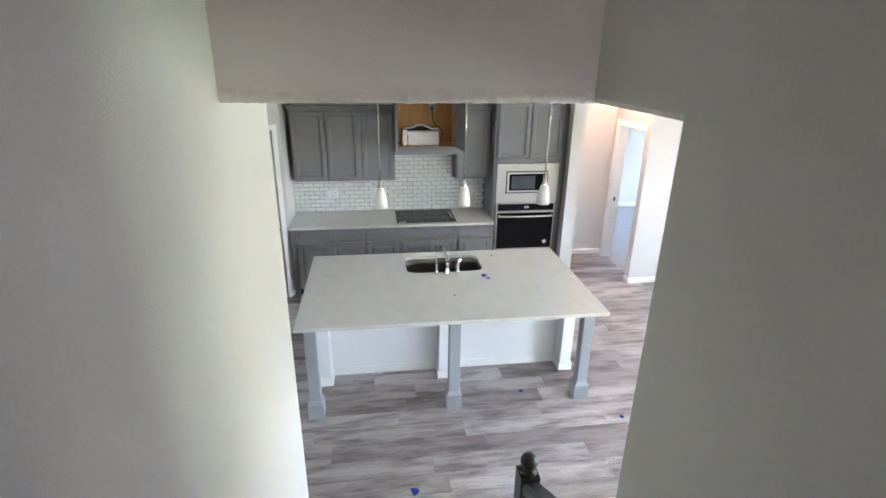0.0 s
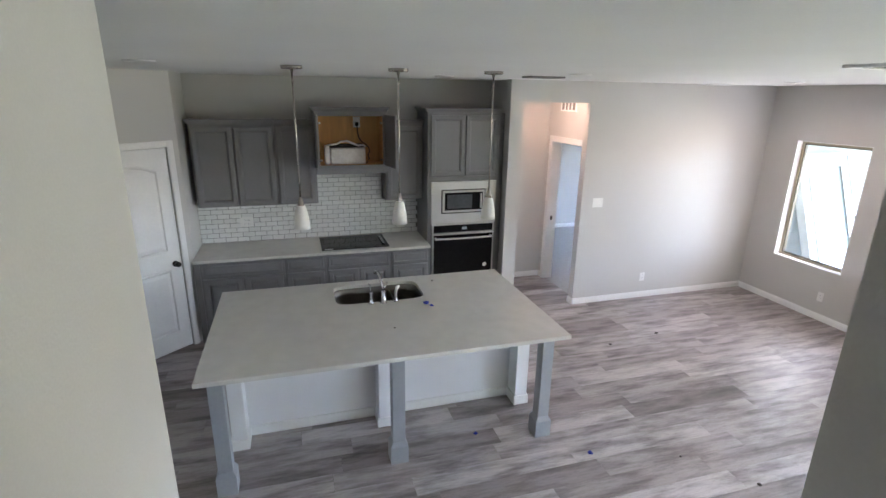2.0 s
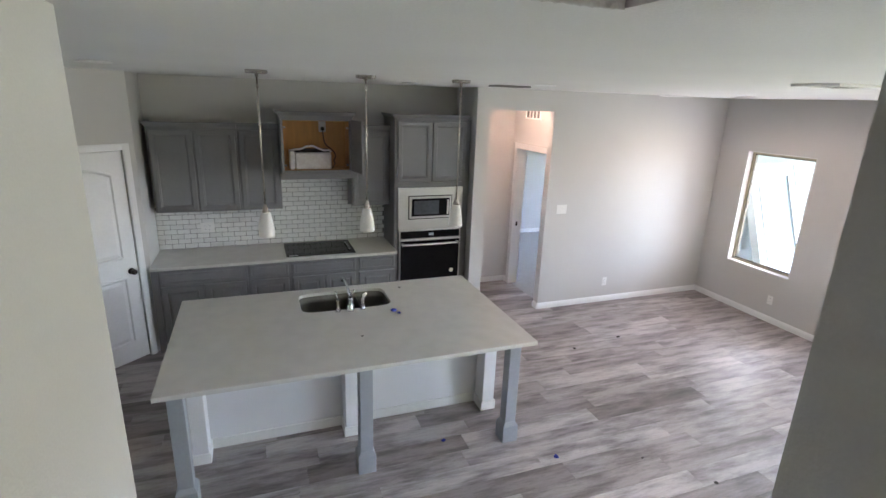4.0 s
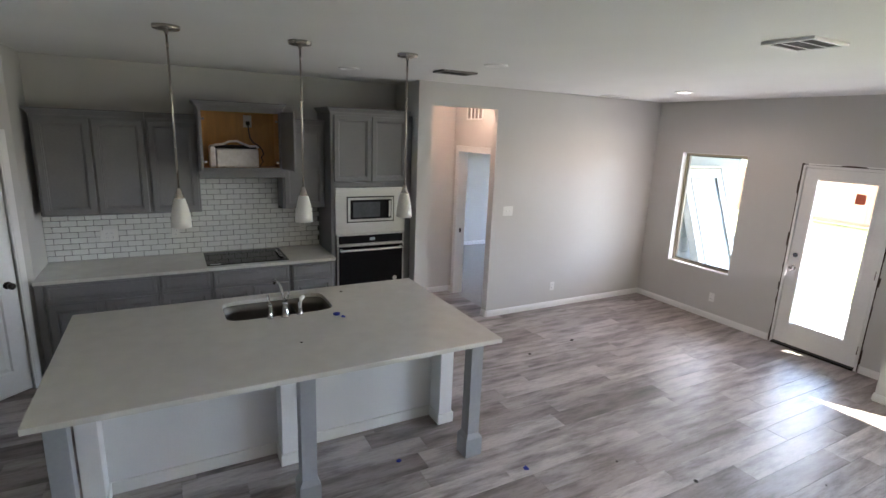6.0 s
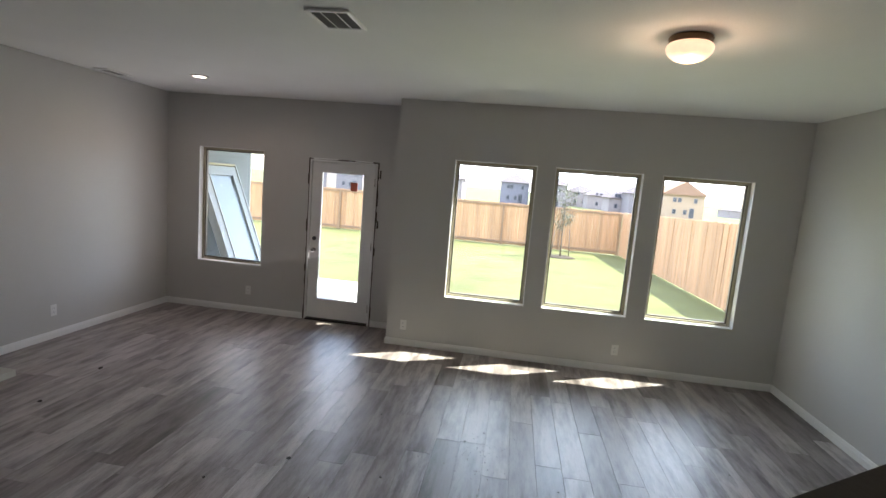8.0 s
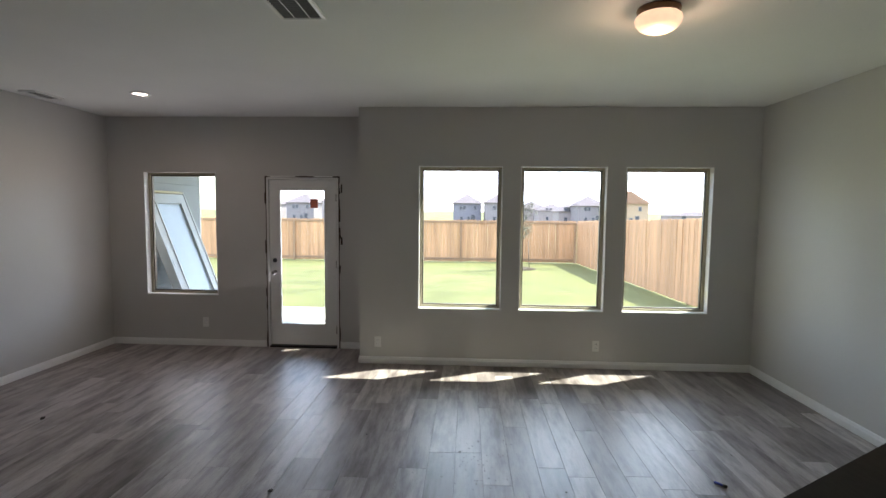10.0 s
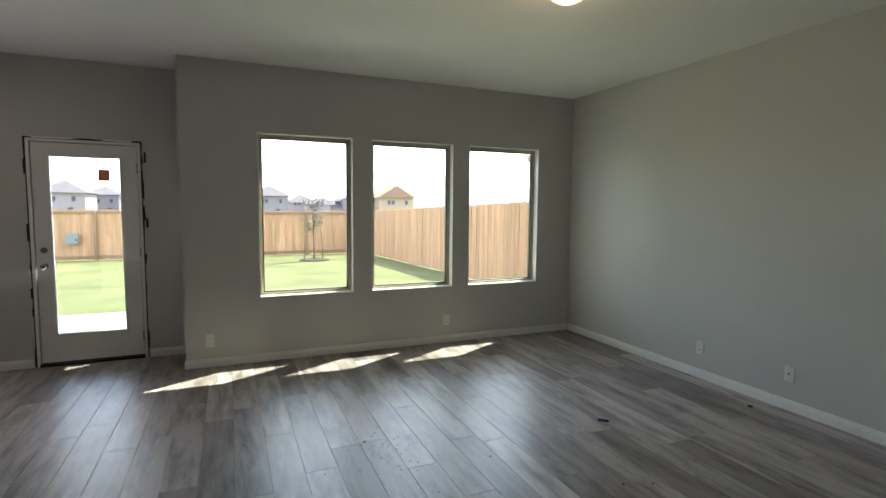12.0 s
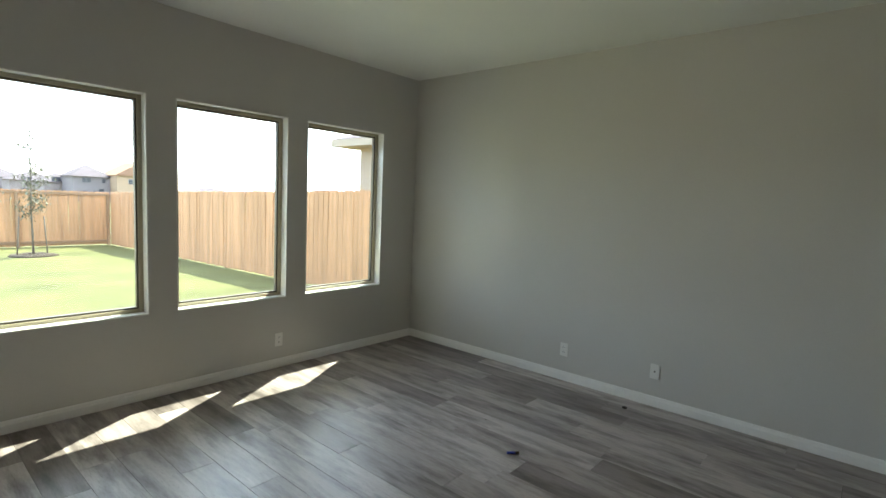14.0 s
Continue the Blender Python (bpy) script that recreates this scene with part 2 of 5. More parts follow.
ROOF = material("grey shingle", (0.140, 0.118, 0.128), 0.95, vary=0.12, scale=1.0, fine=8, bump=0.3, spec=0.05)
ROOFTAN = material("tan shingle", (0.30, 0.18, 0.125), 0.95, vary=0.12, scale=1.0, fine=8, bump=0.3, spec=0.05)
HOUSEWIN = material("dark far window", (0.07, 0.07, 0.085), 0.15, vary=0.2, scale=1, fine=9, bump=0)
RED = material("red sticker", (0.74, 0.18, 0.11), 0.5, vary=0.05, bump=0)


# ---- building helpers ----
def box(bm, x0, x1, y0, y1, z0, z1):
    v = [bm.verts.new((x, y, z)) for z in (z0, z1) for y in (y0, y1) for x in (x0, x1)]
    for f in ((0, 2, 3, 1), (4, 5, 7, 6), (0, 1, 5, 4), (2, 6, 7, 3), (0, 4, 6, 2), (1, 3, 7, 5)):
        bm.faces.new([v[i] for i in f])
    return v


def lathe(bm, profile, cx, cy, seg=24):
    """A turned form round a vertical axis, from (radius, height) pairs."""
    rings = []
    for r, z in profile:
        rings.append([bm.verts.new((cx + max(r, 1e-4) * math.cos(a), cy + max(r, 1e-4) * math.sin(a), z))
                      for a in [2 * math.pi * i / seg for i in range(seg)]])
    for a, b in zip(rings, rings[1:]):
        for i in range(seg):
            f = bm.faces.new((a[i], a[(i + 1) % seg], b[(i + 1) % seg], b[i]))
            f.smooth = True
    bm.faces.new(rings[0])
    bm.faces.new(rings[-1])


def tube(bm, pts, r, seg=10):
    pts = [Vector(p) for p in pts]
    radii = r if isinstance(r, (list, tuple)) else [r] * len(pts)
    rings = []
    for i, p in enumerate(pts):
        d = (pts[min(i + 1, len(pts) - 1)] - pts[max(i - 1, 0)]).normalized()
        side = d.cross(Vector((0, 0, 1)) if abs(d.z) < 0.9 else Vector((1, 0, 0))).normalized()
        up = side.cross(d)
        rings.append([bm.verts.new(p + radii[i] * (math.cos(a) * side + math.sin(a) * up))
                      for a in [2 * math.pi * k / seg for k in range(seg)]])
    for a, b in zip(rings, rings[1:]):
        for i in range(seg):
            bm.faces.new((a[i], a[(i + 1) % seg], b[(i + 1) % seg], b[i])).smooth = True
    bm.faces.new(rings[0])
    bm.faces.new(rings[-1])


def mesh_of(name, bm, mat, bevel=0.0, seg=2):
    if bevel:
        bmesh.ops.bevel(bm, geom=bm.edges[:], offset=bevel, segments=seg, affect="EDGES", profile=0.5, clamp_overlap=True)
    bmesh.ops.recalc_face_normals(bm, faces=bm.faces[:])
    me = bpy.data.meshes.new(name)
    bm.to_mesh(me)
    bm.free()
    me.materials.append(mat)
    return me


def world_of(ob):
    m = ob.matrix_basis.copy()
    while ob.parent:
        m = ob.parent.matrix_basis @ ob.matrix_parent_inverse @ m
        ob = ob.parent
    return m


def part(name, bm, mat, parent, label="", bevel=0.0, seg=2):
    ob = new(name, mesh_of(name, bm, mat, bevel, seg))
    ob.parent = parent
    ob.matrix_parent_inverse = world_of(parent).inverted()
    return tagged(ob, label)


def pbox(name, mat, parent, x0, x1, y0, y1, z0, z1, bevel=0.003, label=""):
    bm = bmesh.new()
    box(bm, x0, x1, y0, y1, z0, z1)
    return part(name, bm, mat, parent, label, bevel)


def thing(name, label, category, at=(0, 0, 0), group=""):
    ob = new(name)
    ob.empty_display_size = 0.1
    ob.location = at
    return tagged(ob, label, category, group)


def solid(name, bm, mat, label, category, kind="", group="", bevel=0.0):
    return tagged(new(name, mesh_of(name, bm, mat, bevel)), label, category, group, kind)


def wall(name, axis, a0, a1, b0, b1, z0, z1, openings=(), mat=None, label="light grey painted plaster wall", cat="wall"):
    """A thick wall: axis 'x' runs along x (a), with b its thickness. Openings are (a0, a1, z0, z1)."""
    bm = bmesh.new()
    cuts = sorted({a0, a1, *[o[0] for o in openings], *[o[1] for o in openings]})
    for p, q in zip(cuts, cuts[1:]):
        if p < a0 or q > a1:
            continue
        holes = sorted([(o[2], o[3]) for o in openings if o[0] < (p + q) / 2 < o[1]])
        low = z0
        for h0, h1 in holes + [(z1, z1)]:
            if h0 > low + 1e-4:
                if axis == "x":
                    box(bm, p, q, b0, b1, low, h0)
                else:
                    box(bm, b0, b1, p, q, low, h0)
            low = h1
    bmesh.ops.remove_doubles(bm, verts=bm.verts[:], dist=1e-5)
    return solid(name, bm, mat or WALL, label, cat, "structure")


# ---- structure ----
C = 2.765         # ceiling height
XA, XB = 5.935, 6.487   # inner faces of the window wall and of the recessed door wall
WINS = [(2.590, 1.697), (1.508, 0.605), (0.417, -0.479)]
Z0, Z1 = 0.611, 2.153
JOG = 3.23
slab = bmesh.new()
box(slab, -1.9, XB + 0.1, -1.05, 7.66, -0.12, -0.0065)
floor = solid("floor", slab, JOINT, "grey-brown wood-look vinyl plank floor", "floor", "structure")

wall("wall_windows", "y", -0.946, JOG, XA, XA + 0.15, -0.1, C + 0.3, [(b, a, Z0, Z1) for a, b in WINS],
     label="light grey wall with three tall windows")
wall("wall_jog", "x", XA + 0.15, XB + 0.15, JOG - 0.15, JOG, -0.1, C + 0.3)
wall("wall_door", "y", JOG, 6.422, XB, XB + 0.15, -0.1, C + 0.3, [(5.086, 5.979, 0.622, 2.113), (3.595, 4.475, -0.1, 2.06)],
     label="light grey wall with one window and a glazed back door")
wall("wall_right", "x", 0.96, XA + 0.15, -1.10, -0.946, -0.1, C + 0.3)
wall("wall_hall", "x", 2.755, XB + 0.15, 6.422, 6.53, -0.1, C + 0.3, [(2.918, 3.765, -0.1, 2.525)],
     label="pale wall with a cased-free hall opening")
wall("wall_partition", "y", 6.53, 7.66, 2.78, 2.918, -0.1, C + 0.3)
wall("wall_kitchen", "x", -0.80, 2.78, 7.11, 7.25, -0.1, C + 0.3)
wall("wall_nook", "y", 6.535, 7.11, -0.80, -0.66, -0.1, C + 0.3)
wall("wall_hall_end", "x", 2.918, 3.85, 7.56, 7.66, -0.1, C + 0.3)
wall("wall_hall_side", "y", 6.53, 7.66, 3.85, 3.97, -0.1, C + 0.3, [(6.62, 7.42, -0.1, 2.02)])
wall("wall_left", "y", 2.0, 5.82, -1.60, -1.48, -0.1, C + 0.3)
wall("wall_left_end", "x", -1.60, -0.130, 1.88, 2.0, -0.1, C + 0.3)

wall("wall_pantry_side", "y", 5.82, 7.25, -1.72, -1.60, -0.1, C + 0.3)
wall("wall_pantry_back", "x", -1.72, -0.80, 7.25, 7.37, -0.1, C + 0.3)

# angled pantry wall, turned about the nook's corner
P0 = Vector((-0.66, 6.535, 0))
DIAG = Matrix.Translation(P0) @ Matrix.Rotation(radians(180 + 42), 4, "Z")
PD0, PD1 = 0.118, 0.86
pw = wall("wall_pantry", "x", 0.0, 1.12, -0.12, 0.0, -0.1, C + 0.3, [(PD0, PD1, -0.1, 2.075)])
pw.matrix_basis = DIAG

# stair enclosure
wall("wall_stair_left", "y", -3.0, 2.345, -0.130, 0.036, -0.1, C)
wall("wall_stair_left_upper", "y", -3.0, 2.03, -0.130, 0.036, C, 4.6)
wall("wall_stair_right", "y", -3.0, 1.418, 0.946, 1.08, -0.1, 4.6)
wall("wall_stair_right_upper", "y", 1.418, 2.03, 0.946, 1.08, C + 0.012, 4.6)
wall("wall_stair_header", "x", 0.036, 0.946, 1.812, 2.03, C + 0.012, 4.6)
# the opening is unseen, added for the stairwell lamp
wall("wall_stair_back", "x", -0.130, 1.08, -3.12, -3.0, -0.1, 4.6, [(0.26, 0.66, 3.3, 3.75)])
bm = bmesh.new()
box(bm, -0.2, 1.1, -3.1, 2.1, 4.6, 4.7)
solid("ceiling_stairwell", bm, CEIL, "white textured stairwell ceiling", "ceiling", "structure")
# ragged joint compound along the lower edge of the header
bm = bmesh.new()
random.seed(4)
rows = []
for i in range(161):
    x = 0.037 + 0.908 * i / 160
    drip = random.uniform(0.5, 1.0) * (0.5 + 0.5 * math.sin(i * 0.31) ** 2)
    section = ((0.001, 0.030), (-0.0005, 0.024), (-0.001 - 0.003 * drip, 0.015), (-0.001 - 0.005 * drip, 0.005), (-0.001, -0.001 - 0.002 * drip), (0.012, -0.002 * drip), (0.016, 0.002))
    rows.append([bm.verts.new((x, 1.8115 + d + random.gauss(0, 0.0012), C + q + random.gauss(0, 0.0007))) for d, q in section])
for p, q in zip(rows, rows[1:]):
    for i in range(len(p) - 1):
        bm.faces.new((p[i], p[i + 1], q[i + 1], q[i])).smooth = True
solid("trim_header_edge", bm, ROUGH_EDGE, "rough unfinished plaster edge of the stair opening", "trim", "structure")

bm = bmesh.new()
for x0, x1, y0, y1 in ((-1.6, 0.036, 2.345, 7.25), (0.036, 1.08, 2.03, 7.25), (1.08, XA + 0.15, -1.10, JOG - 0.15), (1.08, XB + 0.15, JOG - 0.15, 7.66), (-1.6, -0.13, 1.88, 2.345)):
    box(bm, x0, x1, y0, y1, C, C + 0.2)
box(bm, 0.036, 1.08, 1.815, 2.03, C, C + 0.011)
box(bm, 0.949, 1.08, 1.418, 1.815, C, C + 0.011)
solid("ceiling", bm, CEIL, "white lightly textured plaster ceiling", "ceiling", "structure")

# stairs
st = tagged(thing("staircase", "plain closed staircase leading down into the room", "staircase", (0.46, 2.35, 0)), kind="structure")
for k in range(1, 14):
    y1 = 2.35 - 0.255 * (k - 1)
    pbox("tread", CARPET, st, 0.038, 1.01 if k < 4 else 0.944, y1 - 0.255, y1 + 0.02, 0.18 * k - 0.18, 0.18 * k, 0.012)


# ---- trim ----
def baseboard(x0, y0, x1, y1, nx, ny):
    """A moulded skirting along a wall from one end to the other; (nx, ny) points into the room."""
    bm = bmesh.new()
    prof = [(0.0, 0.0), (0.016, 0.0), (0.015, 0.050), (0.010, 0.060), (0.010, 0.066), (0.005, 0.076), (0.0, 0.078)]
    ends = [[bm.verts.new((x + nx * d, y + ny * d, z + 0.0005)) for d, z in prof] for x, y in ((x0, y0), (x1, y1))]
    for i in range(len(prof)):
        j = (i + 1) % len(prof)
        bm.faces.new((ends[0][i], ends[0][j], ends[1][j], ends[1][i]))
    bm.faces.new(ends[0])
    bm.faces.new(ends[1])
    return solid("baseboard", bm, TRIM, "white moulded baseboard along the wall", "baseboard", "structure")


baseboard(XA, -0.946, XA, JOG, -1, 0)
baseboard(XA, JOG, XB, JOG, 0, 1)
baseboard(XB, JOG, XB, 3.575, -1, 0)
baseboard(XB, 4.495, XB, 6.422, -1, 0)
baseboard(1.08, -0.946, XA, -0.946, 0, 1)
baseboard(3.765, 6.422, XB, 6.422, 0, -1)
baseboard(2.755, 6.422, 2.918, 6.422, 0, -1)
baseboard(3.765, 6.422, 3.765, 6.53, -1, 0)
baseboard(2.918, 7.56, 3.85, 7.56, 0, -1)
baseboard(2.918, 6.422, 2.918, 7.56, 1, 0)
baseboard(3.85, 7.48, 3.85, 7.56, -1, 0)
baseboard(-0.66, 6.535, -0.66, 6.55, 1, 0)
baseboard(1.08, -0.946, 1.08, 1.418, 1, 0)
baseboard(-1.48, 2.0, -1.48, 5.82, 1, 0)


# ---- windows ----
def window(name, x, ya, yb, z0, z1, sill_label):
    """A fixed vinyl window set near the outside of a wall whose inner face is at x."""
    w = tagged(thing(name, sill_label, "window", (x + 0.1, (ya + yb) / 2, z0)), kind="structure")
    lo, hi = min(ya, yb), max(ya, yb)
    xf0, xf1 = x + 0.080, x + 0.135
    for nm, a, b, c, d in (("frame", lo, lo + 0.036, z0, z1), ("frame", hi - 0.036, hi, z0, z1),
                           ("frame", lo + 0.036, hi - 0.036, z0, z0 + 0.036), ("frame", lo + 0.036, hi - 0.036, z1 - 0.036, z1)):
        pbox(nm, VINYL, w, xf0, xf1, a, b, c, d, 0.004)
    lo2, hi2, za, zb = lo + 0.036, hi - 0.036, z0 + 0.036, z1 - 0.036
    for a, b, c, d in ((lo2, lo2 + 0.012, za, zb), (hi2 - 0.012, hi2, za, zb), (lo2 + 0.012, hi2 - 0.012, za, za + 0.012), (lo2 + 0.012, hi2 - 0.012, zb - 0.012, zb)):
        pbox("gasket", VINYLDARK, w, xf0 + 0.012, xf1 - 0.008, a, b, c, d, 0.0)
    g = pbox("pane", GLASS, w, xf0 + 0.024, xf0 + 0.030, lo2 + 0.010, hi2 - 0.010, za + 0.010, zb - 0.010, 0.0, "clear glass")
    g.visible_shadow = False
    pbox("sill", TRIM, w, x - 0.004, xf0, lo + 0.001, hi - 0.001, z0 + 0.0005, z0 + 0.012, 0.003, "white painted sill")
    for a, b in ((lo + 0.0005, lo + 0.008), (hi - 0.008, hi - 0.0005)):
        pbox("return", TRIM, w, x - 0.002, xf0, a, b, z0 + 0.012, z1 - 0.001, 0.002)
    pbox("return", TRIM, w, x - 0.002, xf0, lo + 0.008, hi - 0.008, z1 - 0.008, z1 - 0.0005, 0.002)


for i, (a, b) in enumerate(WINS):
    window("window_%d" % (i + 1), XA, a, b, Z0, Z1, "tall fixed window with almond vinyl frame and white sill")
window("window_4", XB, 5.979, 5.086, 0.622, 2.113, "fixed window with almond vinyl frame beside the back door")


# ---- back door ----
def back_door():
    d = tagged(thing("door_1", "white full-lite back door with untrimmed frame", "door", (XB, 4.03, 0)), kind="structure")
    y0, y1 = 3.595, 4.475
    for a, b in ((y0 + 0.004, y0 + 0.028), (y1 - 0.028, y1 - 0.004)):
        pbox("jamb", TRIM, d, XB - 0.004, XB + 0.14, a, b, 0.0, 2.055, 0.002)
    pbox("head", TRIM, d, XB - 0.004, XB + 0.14, y0 + 0.028, y1 - 0.028, 2.03, 2.055, 0.002)
    pbox("threshold", BRONZE, d, XB - 0.03, XB + 0.15, y0 + 0.028, y1 - 0.028, 0.001, 0.022, 0.004, "dark bronze threshold")
    l0, l1, g0, g1 = 3.631, 4.439, 3.765, 4.315
    leaf = bmesh.new()
    xa, xb = XB + 0.012, XB + 0.056
    box(leaf, xa, xb, l0, g0, 0.03, 2.022)
    box(leaf, xa, xb, g1, l1, 0.03, 2.022)
    box(leaf, xa, xb, g0, g1, 0.03, 0.285)
    box(leaf, xa, xb, g0, g1, 1.907, 2.022)
    bmesh.ops.remove_doubles(leaf, verts=leaf.verts[:], dist=1e-5)
    lf = part("leaf", leaf, TRIM, d)
    for a, b, c, e in ((g0 - 0.018, g0 + 0.008, 0.267, 1.925), (g1 - 0.008, g1 + 0.018, 0.267, 1.925),
                       (g0 + 0.008, g1 - 0.008, 0.267, 0.293), (g0 + 0.008, g1 - 0.008, 1.899, 1.925)):
        pbox("lite_frame", TRIM, lf, xa - 0.009, xa - 0.0005, a, b, c, e, 0.004)
    gl = pbox("pane", GLASS, lf, xa + 0.02, xa + 0.026, g0, g1, 0.285, 1.907, 0.0, "clear glass")
    gl.visible_shadow = False
    pbox("sticker", RED, lf, xa + 0.0135, xa + 0.0145, 3.855, 3.945, 1.695, 1.80, 0.0, "small red paper sticker")
    for z, r in ((0.916, 0.028), (1.062, 0.026)):
        bm = bmesh.new()
        tube(bm, [(xa - 0.0005, 4.378, z), (xa - 0.012, 4.378, z)], r, 20)
        rose = part("rose", bm, CHROME, lf, "satin metal lock")
        if z < 1:
            bm = bmesh.new()
            tube(bm, [(xa - 0.012, 4.378, z), (xa - 0.032, 4.378, z), (xa - 0.045, 4.378, z), (xa - 0.062, 4.378, z), (xa - 0.068, 4.378, z)],
                 [0.010, 0.010, 0.026, 0.024, 0.010], 18)
            part("knob", bm, CHROME, lf)
    for z in (0.22, 1.02, 1.82):
        bm = bmesh.new()
        tube(bm, [(xa - 0.004, l0 - 0.002, z - 0.045), (xa - 0.004, l0 - 0.002, z + 0.045)], 0.007, 8)
        part("hinge", bm, NICKEL, lf)
    for a, b, c, e in ((y0 + 0.028, y0 + 0.048, 0.022, 2.03), (y1 - 0.048, y1 - 0.028, 0.022, 2.03), (y0 + 0.048, y1 - 0.048, 2.008, 2.03), (y0 + 0.048, y1 - 0.048, 0.0225, 0.046)):
        pbox("stop", TRIM, d, XB + 0.0565, XB + 0.078, a, b, c, e, 0.002)
    pbox("sweep", DARK, lf, XB + 0.013, XB + 0.055, l0, l1, 0.0225, 0.0295, 0.0)
    # ragged drywall gap round the frame, with loose paper left on it
    torn = material("torn brown drywall", (0.045, 0.028, 0.02), 0.9, vary=0.5, scale=30, fine=120, bump=0.6)
    random.seed(11)
    for side, out in ((y0, -1), (y1, 1)):
        bm = bmesh.new()
        box(bm, XB - 0.002, XB + 0.002, side - 0.006, side + 0.006, 0.0, 2.064)
        z = 0.0
        while z < 2.06:
            h = random.uniform(0.03, 0.17)
            if random.random() < 0.55:
                wd = random.uniform(0.008, 0.019)
                v = box(bm, XB - 0.003, XB + 0.002, side - wd, side + wd, z, min(2.07, z + h))
                for q in v:
                    q.co.y += random.uniform(-0.004, 0.004)
            z += h
        part("gap", bm, torn, d, "ragged brown gap at the frame")
        for k in range(3):
            z = random.uniform(1.2, 1.95) if out < 0 else random.uniform(0.1, 1.9)
            bm = bmesh.new()
            v = box(bm, XB - 0.0035, XB - 0.0005, side + out * 0.026, side + out * 0.042, z, z + random.uniform(0.03, 0.11))
            for q in v:
                q.co.y += random.uniform(-0.005, 0.005)
            part("tear", bm, torn if out < 0 else WALL, d, "torn patch of drywall paper")
    bm = bmesh.new()
    box(bm, XB - 0.002, XB + 0.002, y0, y1, 2.058, 2.066)
    y = y0
    while y < y1:
        h = random.uniform(0.03, 0.16)
        if random.random() < 0.55:
            wd = random.uniform(0.006, 0.014)
            box(bm, XB - 0.003, XB + 0.002, y, min(y1, y + h), 2.06 - wd * 0.5, 2.06 + wd)
        y += h
    part("gap", bm, torn, d, "ragged brown gap at the frame")
    bm = bmesh.new()
    for a, b in ((y0 + 0.07, y0 + 0.30), (y0 + 0.52, y0 + 0.83)):
        v = box(bm, XB - 0.005, XB - 0.0032, a, b, 2.058, 2.072)
        for q in v:
            q.co.z += random.uniform(-0.003, 0.004)
    part("paper_strip", bm, TRIM, d, "loose white paper strip")


back_door()


# ---- pantry door ----
def pantry_door():
    d = tagged(thing("door_2", "closed white two-panel pantry door with dark knob", "door"), kind="structure")
    kn = 0.19
    c = 0.062
    for a, b, z0, z1 in ((PD0 - c, PD0, 0, 2.075 + c), (PD1, PD1 + c, 0, 2.075 + c), (PD0, PD1, 2.075, 2.075 + c)):
        ob = pbox("casing", TRIM, d, a, b, 0.0005, 0.016, z0 + 0.001, z1, 0.004)
        pbox("casing_bead", TRIM, ob, a + 0.012, b - 0.012, 0.0165, 0.021, z0 + 0.001, z1 - 0.012, 0.002)
    bm = bmesh.new()
    x0, x1 = PD0 + 0.004, PD1 - 0.004
    box(bm, x0, x1, -0.045, -0.010, 0.012, 2.070)
    leaf = part("leaf", bm, TRIM, d, "white two-panel leaf", 0.003)
    for z0, z1, arch in ((1.06, 1.93, 0.06), (0.20, 0.88, 0.0)):
        bm = bmesh.new()
        outer, inner, top = [], [], []
        def ring(inset, y):
            a, b, c0, c1 = x0 + 0.11 + inset, x1 - 0.11 - inset, z0 + inset, z1 - inset
            pts = [(a, c0), (b, c0)]
            for k in range(9):
                s = k / 8
                pts.append((b + (a - b) * s, c1 - arch + arch * math.sin(math.pi * s)))
            return [bm.verts.new((px, y, pz)) for px, pz in pts]
        rings = [ring(0.0, -0.0105), ring(0.005, 0.0015), ring(0.016, 0.0015), ring(0.028, -0.0095), ring(0.062, -0.0015)]
        for r, q in zip(rings, rings[1:]):
            for i in range(len(r)):
                bm.faces.new((r[i], r[(i + 1) % len(r)], q[(i + 1) % len(r)], q[i]))
        bm.faces.new(rings[-1])
        part("panel", bm, TRIM, leaf)
    bm = bmesh.new()
    tube(bm, [(kn, -0.010, 0.93), (kn, 0.0, 0.93)], 0.03, 20)
    rose = part("rose", bm, BRONZE, leaf, "dark bronze rose")
    bm = bmesh.new()
    tube(bm, [(kn, 0.0, 0.93), (kn, 0.025, 0.93), (kn, 0.035, 0.93), (kn, 0.055, 0.93), (kn, 0.062, 0.93)], [0.01, 0.01, 0.026, 0.026, 0.012], 18)
    part("knob", bm, BRONZE, leaf, "dark bronze knob")
    d.matrix_basis = DIAG


pantry_door()


# ---- island ----
IX0, IX1, IY0, IY1, IZ = -0.266, 2.254, 3.984, 5.484, 0.93


